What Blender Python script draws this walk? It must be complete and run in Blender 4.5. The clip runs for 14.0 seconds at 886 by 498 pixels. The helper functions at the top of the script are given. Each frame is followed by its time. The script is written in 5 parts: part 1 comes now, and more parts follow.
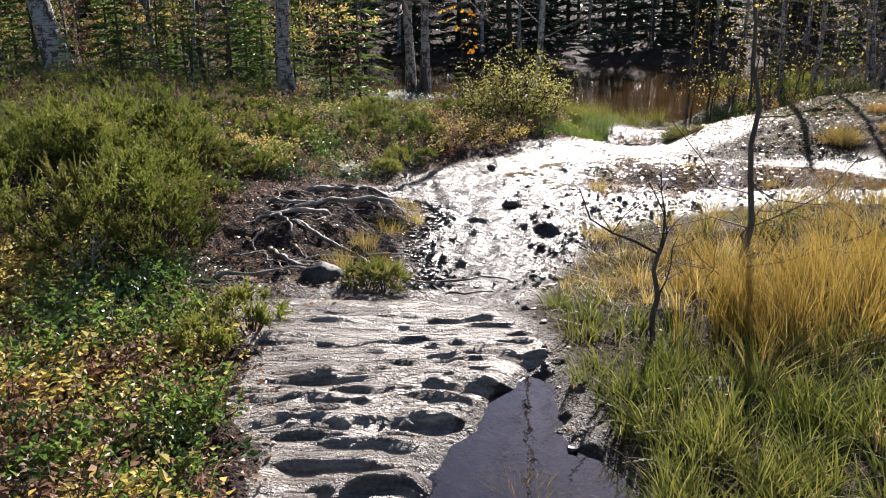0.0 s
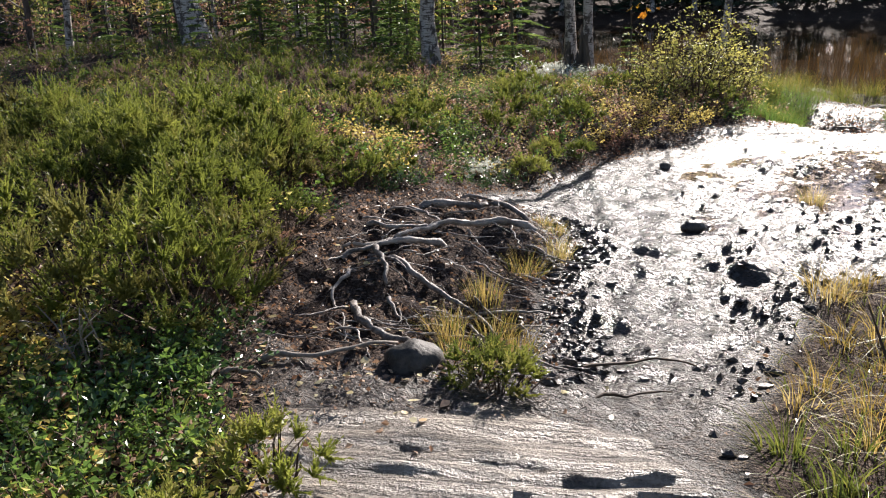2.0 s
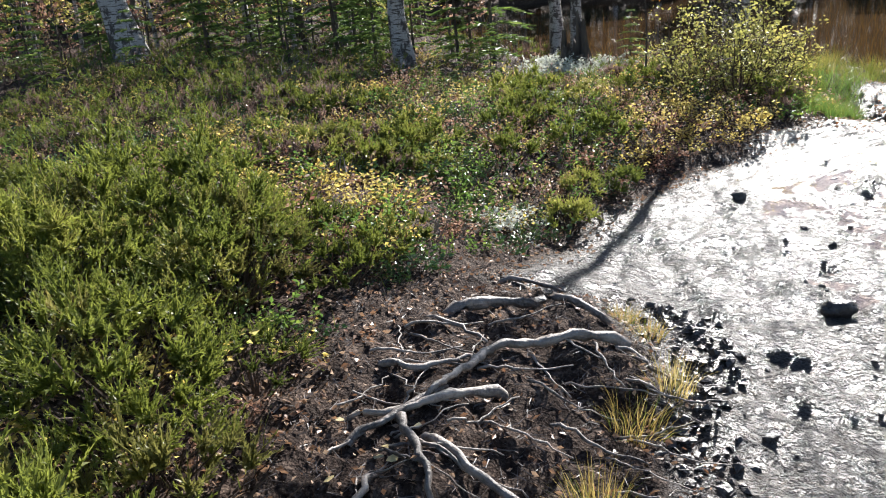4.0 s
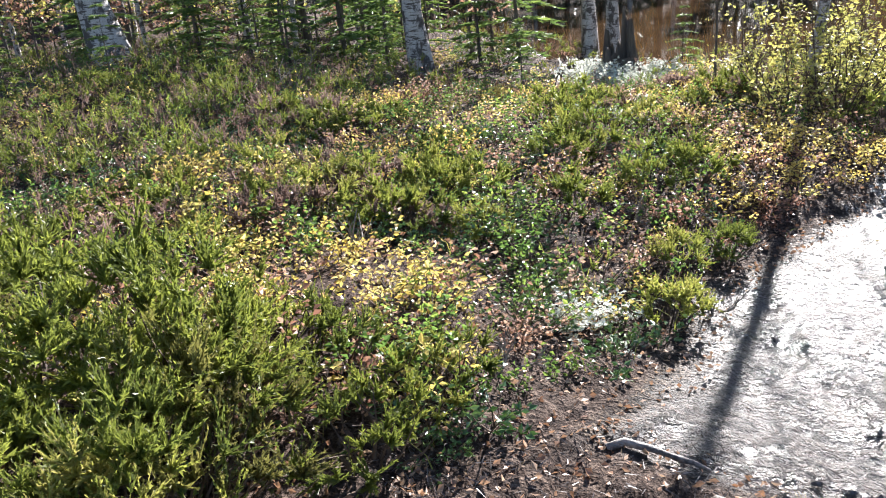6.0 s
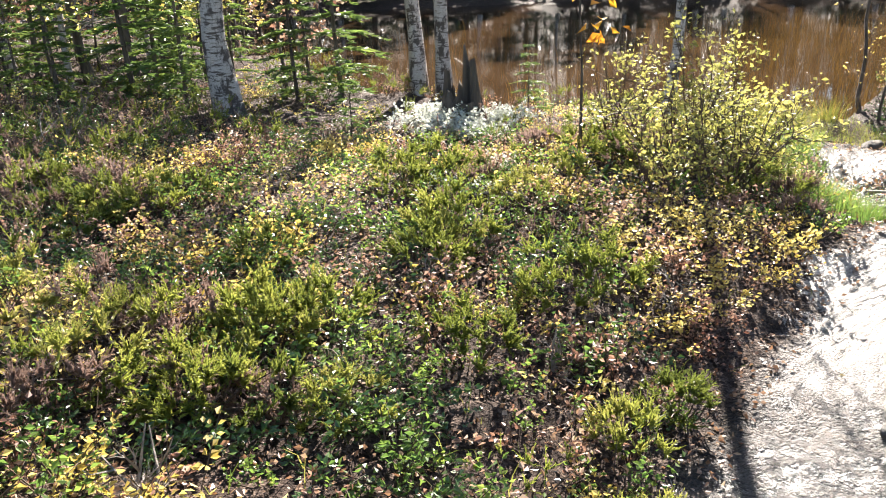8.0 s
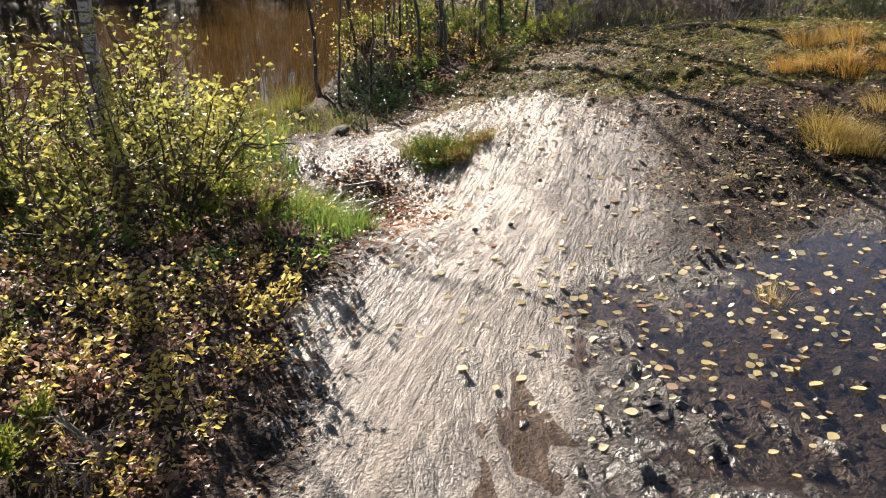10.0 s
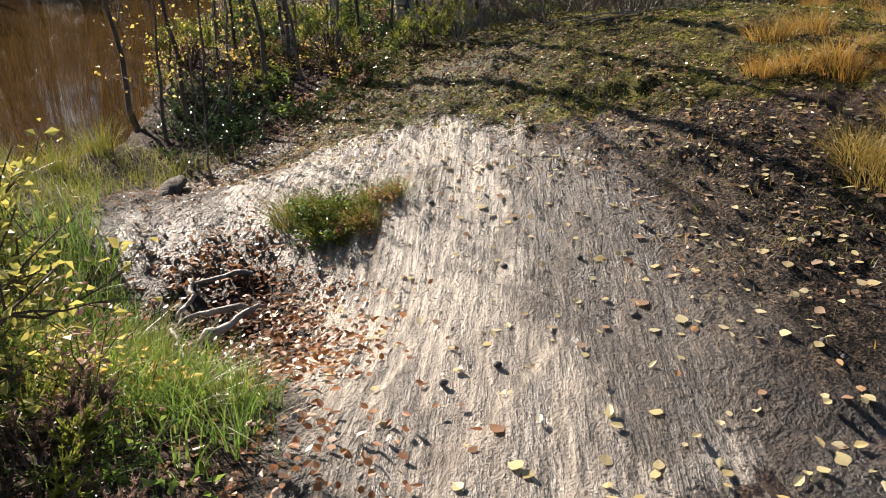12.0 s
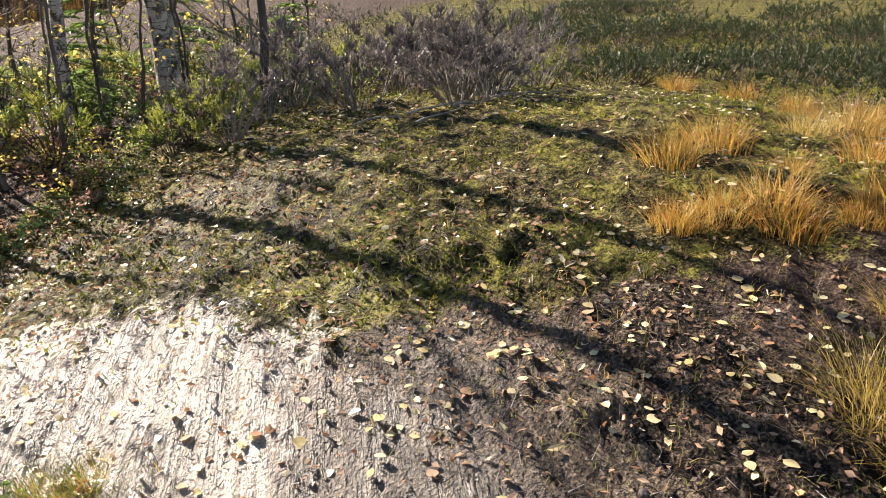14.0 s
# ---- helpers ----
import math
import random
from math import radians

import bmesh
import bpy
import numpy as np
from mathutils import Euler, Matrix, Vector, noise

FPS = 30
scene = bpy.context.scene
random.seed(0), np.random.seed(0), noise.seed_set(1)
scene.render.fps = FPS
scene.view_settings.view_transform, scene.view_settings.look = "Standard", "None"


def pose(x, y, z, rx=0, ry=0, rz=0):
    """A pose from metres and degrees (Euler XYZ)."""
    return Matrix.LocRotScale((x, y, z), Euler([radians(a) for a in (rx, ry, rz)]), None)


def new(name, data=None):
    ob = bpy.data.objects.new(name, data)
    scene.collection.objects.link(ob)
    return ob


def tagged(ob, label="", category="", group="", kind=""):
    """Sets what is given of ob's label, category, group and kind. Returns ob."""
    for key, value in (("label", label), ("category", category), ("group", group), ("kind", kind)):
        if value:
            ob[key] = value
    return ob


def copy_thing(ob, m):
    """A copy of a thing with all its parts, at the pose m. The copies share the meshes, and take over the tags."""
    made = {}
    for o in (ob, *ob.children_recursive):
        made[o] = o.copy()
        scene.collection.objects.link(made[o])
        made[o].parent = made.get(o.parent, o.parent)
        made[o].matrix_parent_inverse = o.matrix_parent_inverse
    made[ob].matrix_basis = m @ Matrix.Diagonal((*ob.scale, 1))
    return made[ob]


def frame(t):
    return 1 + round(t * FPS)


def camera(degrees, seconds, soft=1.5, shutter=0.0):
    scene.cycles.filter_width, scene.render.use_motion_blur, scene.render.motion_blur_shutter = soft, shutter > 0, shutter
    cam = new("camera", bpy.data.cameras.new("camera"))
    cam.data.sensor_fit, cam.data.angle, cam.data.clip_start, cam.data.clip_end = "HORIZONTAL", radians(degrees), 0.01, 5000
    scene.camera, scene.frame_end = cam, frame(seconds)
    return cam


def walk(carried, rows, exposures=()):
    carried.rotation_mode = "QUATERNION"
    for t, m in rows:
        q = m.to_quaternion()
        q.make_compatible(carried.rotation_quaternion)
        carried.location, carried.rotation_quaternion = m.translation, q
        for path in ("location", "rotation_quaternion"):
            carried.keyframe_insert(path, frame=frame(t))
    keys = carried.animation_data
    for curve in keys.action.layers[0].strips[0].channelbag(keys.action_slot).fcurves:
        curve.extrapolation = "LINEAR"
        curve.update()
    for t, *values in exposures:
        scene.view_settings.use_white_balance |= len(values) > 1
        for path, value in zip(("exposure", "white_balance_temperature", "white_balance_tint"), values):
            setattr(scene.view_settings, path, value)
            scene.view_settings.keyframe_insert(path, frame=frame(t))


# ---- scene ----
cam = camera(58.1, 14.0, soft=1.0)
PATH = [
    (0, 0.008, 0.007, 1.639, 74.00, -0.01, -0.01),
    (0.5, 0.046, 0.445, 1.651, 72.92, 0.01, -2.23),
    (1, 0.107, 0.835, 1.662, 72.76, 0.89, 0.36),
    (1.5, 0.061, 1.226, 1.638, 72.35, 0.40, 3.95),
    (2, 0.021, 1.549, 1.624, 71.70, 1.72, 11.24),
    (2.5, -0.049, 1.831, 1.630, 70.86, 4.46, 17.39),
    (3, -0.301, 2.196, 1.565, 69.42, 5.34, 19.07),
    (3.5, -0.519, 2.578, 1.637, 69.44, 4.03, 11.85),
    (4, -0.548, 3.082, 1.701, 70.36, 4.94, 7.79),
    (4.2, -0.549, 3.207, 1.713, 70.67, 6.33, 7.25),
    (6.3, -1.025, 4.628, 1.720, 69.52, 4.17, 7.83),
    (6.5, -1.066, 4.765, 1.728, 69.84, 3.74, 6.93),
    (7, -1.164, 5.032, 1.733, 70.72, 2.03, 3.19),
    (7.5, -1.241, 5.411, 1.713, 70.57, 1.30, 2.90),
    (8, -1.223, 5.794, 1.834, 69.65, 2.34, -5.40),
    (8.5, -1.214, 6.100, 1.836, 68.78, -0.18, -20.39),
    (9, -1.073, 6.330, 1.776, 68.21, -0.15, -31.75),
    (9.2, -0.942, 6.474, 1.738, 68.39, 0.04, -36.39),
    (11.3, 0.239, 8.038, 1.495, 67.25, 3.00, -46.54),
    (11.5, 0.265, 8.214, 1.536, 67.17, 1.99, -50.88),
    (12, 0.590, 8.581, 1.507, 66.92, 2.44, -54.36),
    (12.5, 0.922, 8.850, 1.547, 67.31, 1.99, -57.89),
    (13, 1.343, 9.097, 1.581, 69.29, 0.58, -64.48),
    (13.5, 1.829, 9.267, 1.579, 69.15, 0.99, -67.33),
    (14, 2.323, 9.487, 1.583, 68.97, 0.10, -67.00),
]
# the phone's own exposure and white balance, darker while it faces the glare
EXPOSURES = [(0, .98, 6300, 17), (1.5, 1.0, 6400, 15), (2, 1.15, 6350, 15), (2.5, 1.5, 6050, 12), (3, 2.02, 6000, 11), (3.5, 1.8, 6000, 11), (4, 1.42, 6000, 11), (6.5, 2.2, 5950, 14), (7.0, 2.05, 6100, 13), (7.5, 2.25, 6250, 13), (8.0, 2.35, 6500, 13),
             (8.6, 1.78, 6700, 15), (9, 1.58, 6750, 16), (11.5, 1.14, 6950, 15), (12.5, 1.2, 6950, 15), (13.2, 1.6, 7000, 17), (14, 1.85, 6950, 16)]
walk(cam, [(t, pose(x, y, z, rx, ry, rz)) for t, x, y, z, rx, ry, rz in PATH], EXPOSURES)

# ---- world and sun ----
SUN_AZIMUTH, SUN_HEIGHT = 18.0, 27.0   # degrees right of +y, degrees above the horizon
world = bpy.data.worlds.new("sky")
scene.world = world
world.use_nodes = True
sky = world.node_tree.nodes.new("ShaderNodeTexSky")
sky.sky_type = "NISHITA"
sky.sun_disc = False
sky.sun_elevation, sky.sun_rotation = radians(SUN_HEIGHT), radians(SUN_AZIMUTH)
sky.air_density, sky.dust_density = 1.0, 0.3
back = world.node_tree.nodes["Background"]
back.inputs["Strength"].default_value = 0.05
world.node_tree.links.new(sky.outputs[0], back.inputs[0])
sun_data = bpy.data.lights.new("sun", "SUN")
sun_data.energy, sun_data.angle, sun_data.color = 5.0, radians(0.53), (1.0, 0.93, 0.82)
sun = new("sun", sun_data)
sun_way = Vector((math.sin(radians(SUN_AZIMUTH)) * math.cos(radians(SUN_HEIGHT)), math.cos(radians(SUN_AZIMUTH)) * math.cos(radians(SUN_HEIGHT)), math.sin(radians(SUN_HEIGHT))))
sun.matrix_world = Matrix.Translation(sun_way * 60) @ sun_way.to_track_quat("Z", "Y").to_matrix().to_4x4()

# ---- materials ----
def nodes_of(name):
    m = bpy.data.materials.new(name)
    m.use_nodes = True
    nt = m.node_tree
    nt.nodes.clear()
    return m, nt


def node(nt, kind, **inputs):
    n = nt.nodes.new(kind)
    for k, v in inputs.items():
        n.inputs[k.replace("_", " ")].default_value = v
    return n


def ramp(nt, source, stops):
    n = nt.nodes.new("ShaderNodeValToRGB")
    el = n.color_ramp.elements
    while len(el) < len(stops):
        el.new(0.5)
    for e, (p, c) in zip(el, stops):
        e.position, e.color = p, (*c, 1)
    nt.links.new(source, n.inputs[0])
    return n.outputs[0]


def blend(nt, a, b, fac, mode="MIX"):
    n = nt.nodes.new("ShaderNodeMix")
    n.data_type, n.blend_type = "RGBA", mode
    for sock, v in ((n.inputs[0], fac), (n.inputs[6], a), (n.inputs[7], b)):
        if isinstance(v, (int, float)):
            sock.default_value = v
        elif isinstance(v, tuple):
            sock.default_value = (*v, 1)
        else:
            nt.links.new(v, sock)
    return n.outputs[2]


def calc(nt, op, a, b=0.0, c=0.0, clamp=False):
    n = nt.nodes.new("ShaderNodeMath")
    n.operation, n.use_clamp = op, clamp
    for sock, v in zip(n.inputs, (a, b, c)):
        if isinstance(v, (int, float)):
            sock.default_value = v
        else:
            nt.links.new(v, sock)
    return n.outputs[0]


def noise_at(nt, vec, scale, detail=4.0, rough=0.55):
    n = node(nt, "ShaderNodeTexNoise", Scale=scale, Detail=detail, Roughness=rough)
    if vec is not None:
        nt.links.new(vec, n.inputs["Vector"])
    return n.outputs[0]


def foliage(name, stops, through_light=0.45, rough=0.45, by="island", gloss=0.5):
    """Leaf material: colours spread over a ramp by leaf and by plant; light shines through."""
    m, nt = nodes_of(name)
    geo, info = nt.nodes.new("ShaderNodeNewGeometry"), nt.nodes.new("ShaderNodeObjectInfo")
    pos = nt.nodes.new("ShaderNodeNewGeometry").outputs["Position"]
    patch = noise_at(nt, pos, 1.7, 3.0)
    r = calc(nt, "ADD", calc(nt, "MULTIPLY", geo.outputs["Random Per Island"], 0.5 if by == "island" else 0.25),
             calc(nt, "MULTIPLY", info.outputs["Random"], 0.25 if by == "island" else 0.5))
    r = calc(nt, "ADD", r, calc(nt, "MULTIPLY_ADD", patch, 0.9, -0.33), clamp=True)
    col = ramp(nt, r, stops)
    col = blend(nt, col, blend(nt, (0.75, 0.75, 0.75), (1.2, 1.2, 1.2), noise_at(nt, pos, 140.0, 2.0)), 1.0, "MULTIPLY")
    p = node(nt, "ShaderNodeBsdfPrincipled", Roughness=rough)
    p.inputs["Specular IOR Level"].default_value = gloss
    tr = nt.nodes.new("ShaderNodeBsdfTranslucent")
    mix = node(nt, "ShaderNodeMixShader", Fac=through_light)
    out = nt.nodes.new("ShaderNodeOutputMaterial")
    nt.links.new(col, p.inputs["Base Color"])
    nt.links.new(col, tr.inputs["Color"])
    nt.links.new(p.outputs[0], mix.inputs[1])
    nt.links.new(tr.outputs[0], mix.inputs[2])
    nt.links.new(mix.outputs[0], out.inputs[0])
    return m


def solid(name, dark, light, scale, rough=(0.6, 0.9), bump=0.4, bump_scale=60.0, stretch=(1, 1, 1), gloss=0.4, dist=0.01):
    """Bark, stone, wood: two scales of noise between two colours, with relief."""
    m, nt = nodes_of(name)
    co = nt.nodes.new("ShaderNodeTexCoord")
    mp = nt.nodes.new("ShaderNodeMapping")
    mp.inputs["Scale"].default_value = stretch
    nt.links.new(co.outputs["Object"], mp.inputs[0])
    info = nt.nodes.new("ShaderNodeObjectInfo")
    a = noise_at(nt, mp.outputs[0], scale, 6.0, 0.65)
    b = noise_at(nt, mp.outputs[0], bump_scale, 5.0, 0.6)
    f = calc(nt, "ADD", calc(nt, "MULTIPLY", a, 1.1), calc(nt, "MULTIPLY_ADD", b, 0.5, -0.3), clamp=True)
    f = calc(nt, "ADD", f, calc(nt, "MULTIPLY_ADD", info.outputs["Random"], 0.2, -0.1), clamp=True)
    p = nt.nodes.new("ShaderNodeBsdfPrincipled")
    p.inputs["Specular IOR Level"].default_value = gloss
    nt.links.new(ramp(nt, f, [(0.3, dark), (0.72, light)]), p.inputs["Base Color"])
    nt.links.new(calc(nt, "MULTIPLY_ADD", b, rough[1] - rough[0], rough[0]), p.inputs["Roughness"])
    bp = node(nt, "ShaderNodeBump", Strength=bump, Distance=dist)
    nt.links.new(calc(nt, "ADD", a, b), bp.inputs["Height"])
    nt.links.new(bp.outputs[0], p.inputs["Normal"])
    out = nt.nodes.new("ShaderNodeOutputMaterial")
    nt.links.new(p.outputs[0], out.inputs[0])
    return m


M_HEATHER = foliage("heather_green", [(0.0, (0.06, 0.085, 0.022)), (0.35, (0.15, 0.18, 0.033)), (0.65, (0.29, 0.32, 0.058)), (1.0, (0.38, 0.32, 0.11))], 0.55, by="plant")
M_HEATHER_OLIVE = foliage("heather_olive", [(0.0, (0.07, 0.07, 0.025)), (0.4, (0.17, 0.16, 0.045)), (0.7, (0.30, 0.29, 0.075)), (1.0, (0.36, 0.25, 0.13))], 0.5, by="plant")
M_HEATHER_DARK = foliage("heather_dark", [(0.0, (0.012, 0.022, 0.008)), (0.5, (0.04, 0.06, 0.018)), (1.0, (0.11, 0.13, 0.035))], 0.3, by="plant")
M_HEATHER_DRY = foliage("heather_faded", [(0.0, (0.10, 0.065, 0.05)), (0.5, (0.26, 0.175, 0.14)), (1.0, (0.42, 0.30, 0.25))], 0.45, by="plant")
M_HEATHER_GREY = foliage("heather_grey", [(0.0, (0.065, 0.058, 0.052)), (0.5, (0.169, 0.143, 0.137)), (1.0, (0.312, 0.260, 0.247))], 0.25, by="plant")
M_BILB_YELLOW = foliage("leaf_yellow", [(0.0, (0.42, 0.30, 0.06)), (0.4, (0.60, 0.46, 0.11)), (0.75, (0.72, 0.62, 0.22)), (1.0, (0.60, 0.36, 0.12))], 0.55)
M_BILB_RED = foliage("leaf_red", [(0.0, (0.15, 0.06, 0.04)), (0.45, (0.33, 0.18, 0.12)), (0.8, (0.55, 0.38, 0.27)), (1.0, (0.68, 0.55, 0.42))], 0.45)
M_BILB_GREEN = foliage("leaf_green", [(0.0, (0.053, 0.112, 0.030)), (0.5, (0.135, 0.225, 0.045)), (1.0, (0.330, 0.405, 0.075))], 0.58, rough=0.38, gloss=0.5)
M_LINGON = foliage("lingonberry_leaf", [(0.0, (0.028, 0.070, 0.021)), (0.6, (0.070, 0.140, 0.035)), (1.0, (0.168, 0.238, 0.056))], 0.2, rough=0.28, gloss=0.6)
M_WILLOW = foliage("willow_leaf", [(0.0, (0.16, 0.16, 0.05)), (0.4, (0.33, 0.33, 0.09)), (0.75, (0.55, 0.50, 0.13)), (1.0, (0.68, 0.58, 0.18))], 0.5)
M_ORANGE = foliage("rowan_leaf_orange", [(0.0, (0.55, 0.20, 0.02)), (0.6, (0.70, 0.40, 0.03)), (1.0, (0.72, 0.55, 0.06))], 0.58)
M_GRASS = foliage("grass_blade", [(0.0, (0.045, 0.08, 0.014)), (0.4, (0.13, 0.165, 0.028)), (0.7, (0.26, 0.26, 0.055)), (1.0, (0.44, 0.36, 0.13))], 0.5)
M_GRASS_GOLD = foliage("grass_gold", [(0.0, (0.09, 0.085, 0.02)), (0.35, (0.24, 0.175, 0.035)), (0.7, (0.50, 0.34, 0.08)), (1.0, (0.66, 0.52, 0.24))], 0.52)
M_GRASS_ORANGE = foliage("grass_orange", [(0.0, (0.26, 0.11, 0.02)), (0.5, (0.47, 0.25, 0.05)), (1.0, (0.66, 0.48, 0.19))], 0.42)
M_GRASS_STRAW = foliage("grass_straw", [(0.0, (0.22, 0.15, 0.035)), (0.5, (0.52, 0.38, 0.11)), (1.0, (0.72, 0.6, 0.32))], 0.5)
M_SEDGE = foliage("sedge_brown", [(0.0, (0.03, 0.018, 0.006)), (0.5, (0.09, 0.05, 0.012)), (1.0, (0.20, 0.12, 0.03))], 0.3)
M_MOSS = foliage("moss", [(0.0, (0.072, 0.090, 0.014)), (0.5, (0.180, 0.198, 0.030)), (1.0, (0.360, 0.336, 0.072))], 0.3, rough=0.8, gloss=0.1)
# silvery shrub leaves, whitened for the sun glare on them
M_SILVER_GLARE = foliage("silvery_leaf_with_glare", [(0.0, (0.40, 0.42, 0.34)), (0.5, (0.68, 0.69, 0.60)), (1.0, (0.8, 0.8, 0.72))], 0.35, rough=0.35, gloss=0.6)
M_LITTER = foliage("dead_leaf", [(0.0, (0.17, 0.08, 0.045)), (0.4, (0.36, 0.20, 0.11)), (0.75, (0.56, 0.40, 0.27)), (1.0, (0.72, 0.60, 0.47))], 0.3, rough=0.35, gloss=0.6)
M_RUST = foliage("dead_leaf_rust", [(0.0, (0.10, 0.035, 0.014)), (0.4, (0.32, 0.125, 0.04)), (0.75, (0.50, 0.25, 0.09)), (1.0, (0.66, 0.50, 0.32))], 0.3, rough=0.4, gloss=0.5)
M_FALLEN = foliage("fallen_leaf_pale", [(0.0, (0.36, 0.22, 0.09)), (0.4, (0.60, 0.48, 0.22)), (0.8, (0.74, 0.66, 0.42)), (1.0, (0.55, 0.25, 0.07))], 0.25, rough=0.35, gloss=0.6)
M_NEEDLE = foliage("spruce_needles", [(0.0, (0.045, 0.09, 0.028)), (0.5, (0.12, 0.19, 0.045)), (1.0, (0.27, 0.33, 0.075))], 0.52)
# far needles: dark green with the bluish haze of distance mixed into the colour
M_FAR_HAZED = foliage("far_spruce_needles_hazed", [(0.0, (0.016, 0.028, 0.02)), (0.5, (0.032, 0.052, 0.03)), (1.0, (0.06, 0.08, 0.04))], 0.2)
M_STEM = solid("brown_stem", (0.035, 0.022, 0.015), (0.13, 0.085, 0.055), 30, bump_scale=150)
M_TWIG = solid("pale_twig", (0.10, 0.085, 0.07), (0.30, 0.26, 0.22), 25, bump_scale=120)
M_ROOT = solid("weathered_root", (0.06, 0.047, 0.04), (0.42, 0.36, 0.31), 9, (0.35, 0.7), 0.7, 70, (1, 1, 1), 0.5)
M_STONE = solid("grey_stone", (0.025, 0.022, 0.02), (0.13, 0.115, 0.10), 7, (0.4, 0.8), 0.6, 60)
M_MUDCLOD = solid("wet_mud_clod", (0.02, 0.016, 0.014), (0.075, 0.06, 0.05), 12, (0.16, 0.45), 0.6, 70, gloss=0.6)
M_DARKBARK = solid("dark_bark", (0.03, 0.024, 0.02), (0.15, 0.125, 0.105), 8, (0.7, 0.95), 0.8, 40, (1, 1, 0.25))
M_STUMP = solid("rotten_wood", (0.02, 0.016, 0.013), (0.14, 0.115, 0.09), 6, (0.7, 0.95), 0.9, 30, (1, 1, 0.15), dist=0.03)


def birch_bark():
    m, nt = nodes_of("birch_bark")
    co = nt.nodes.new("ShaderNodeTexCoord")
    mp = nt.nodes.new("ShaderNodeMapping")
    mp.inputs["Scale"].default_value = (1, 1, 6)
    nt.links.new(co.outputs["Object"], mp.inputs[0])
    mp2 = nt.nodes.new("ShaderNodeMapping")
    mp2.inputs["Scale"].default_value = (1, 1, 0.6)
    nt.links.new(co.outputs["Object"], mp2.inputs[0])
    bands = noise_at(nt, mp.outputs[0], 7, 4.0, 0.6)
    cracks = noise_at(nt, mp2.outputs[0], 9, 6.0, 0.7)
    fine = noise_at(nt, co.outputs["Object"], 90, 4.0)
    white = ramp(nt, fine, [(0.3, (0.30, 0.27, 0.245)), (0.7, (0.52, 0.49, 0.46))])
    col = blend(nt, white, (0.07, 0.055, 0.045), ramp(nt, bands, [(0.53, (0, 0, 0)), (0.6, (1, 1, 1))]))
    col = blend(nt, col, (0.055, 0.045, 0.04), ramp(nt, cracks, [(0.5, (0, 0, 0)), (0.57, (1, 1, 1))]))
    p = node(nt, "ShaderNodeBsdfPrincipled", Roughness=0.65)
    nt.links.new(col, p.inputs["Base Color"])
    bp = node(nt, "ShaderNodeBump", Strength=0.6, Distance=0.012)
    nt.links.new(calc(nt, "SUBTRACT", fine, cracks), bp.inputs["Height"])
    nt.links.new(bp.outputs[0], p.inputs["Normal"])
    nt.links.new(p.outputs[0], nt.nodes.new("ShaderNodeOutputMaterial").inputs[0])
    return m


M_BIRCH = birch_bark()


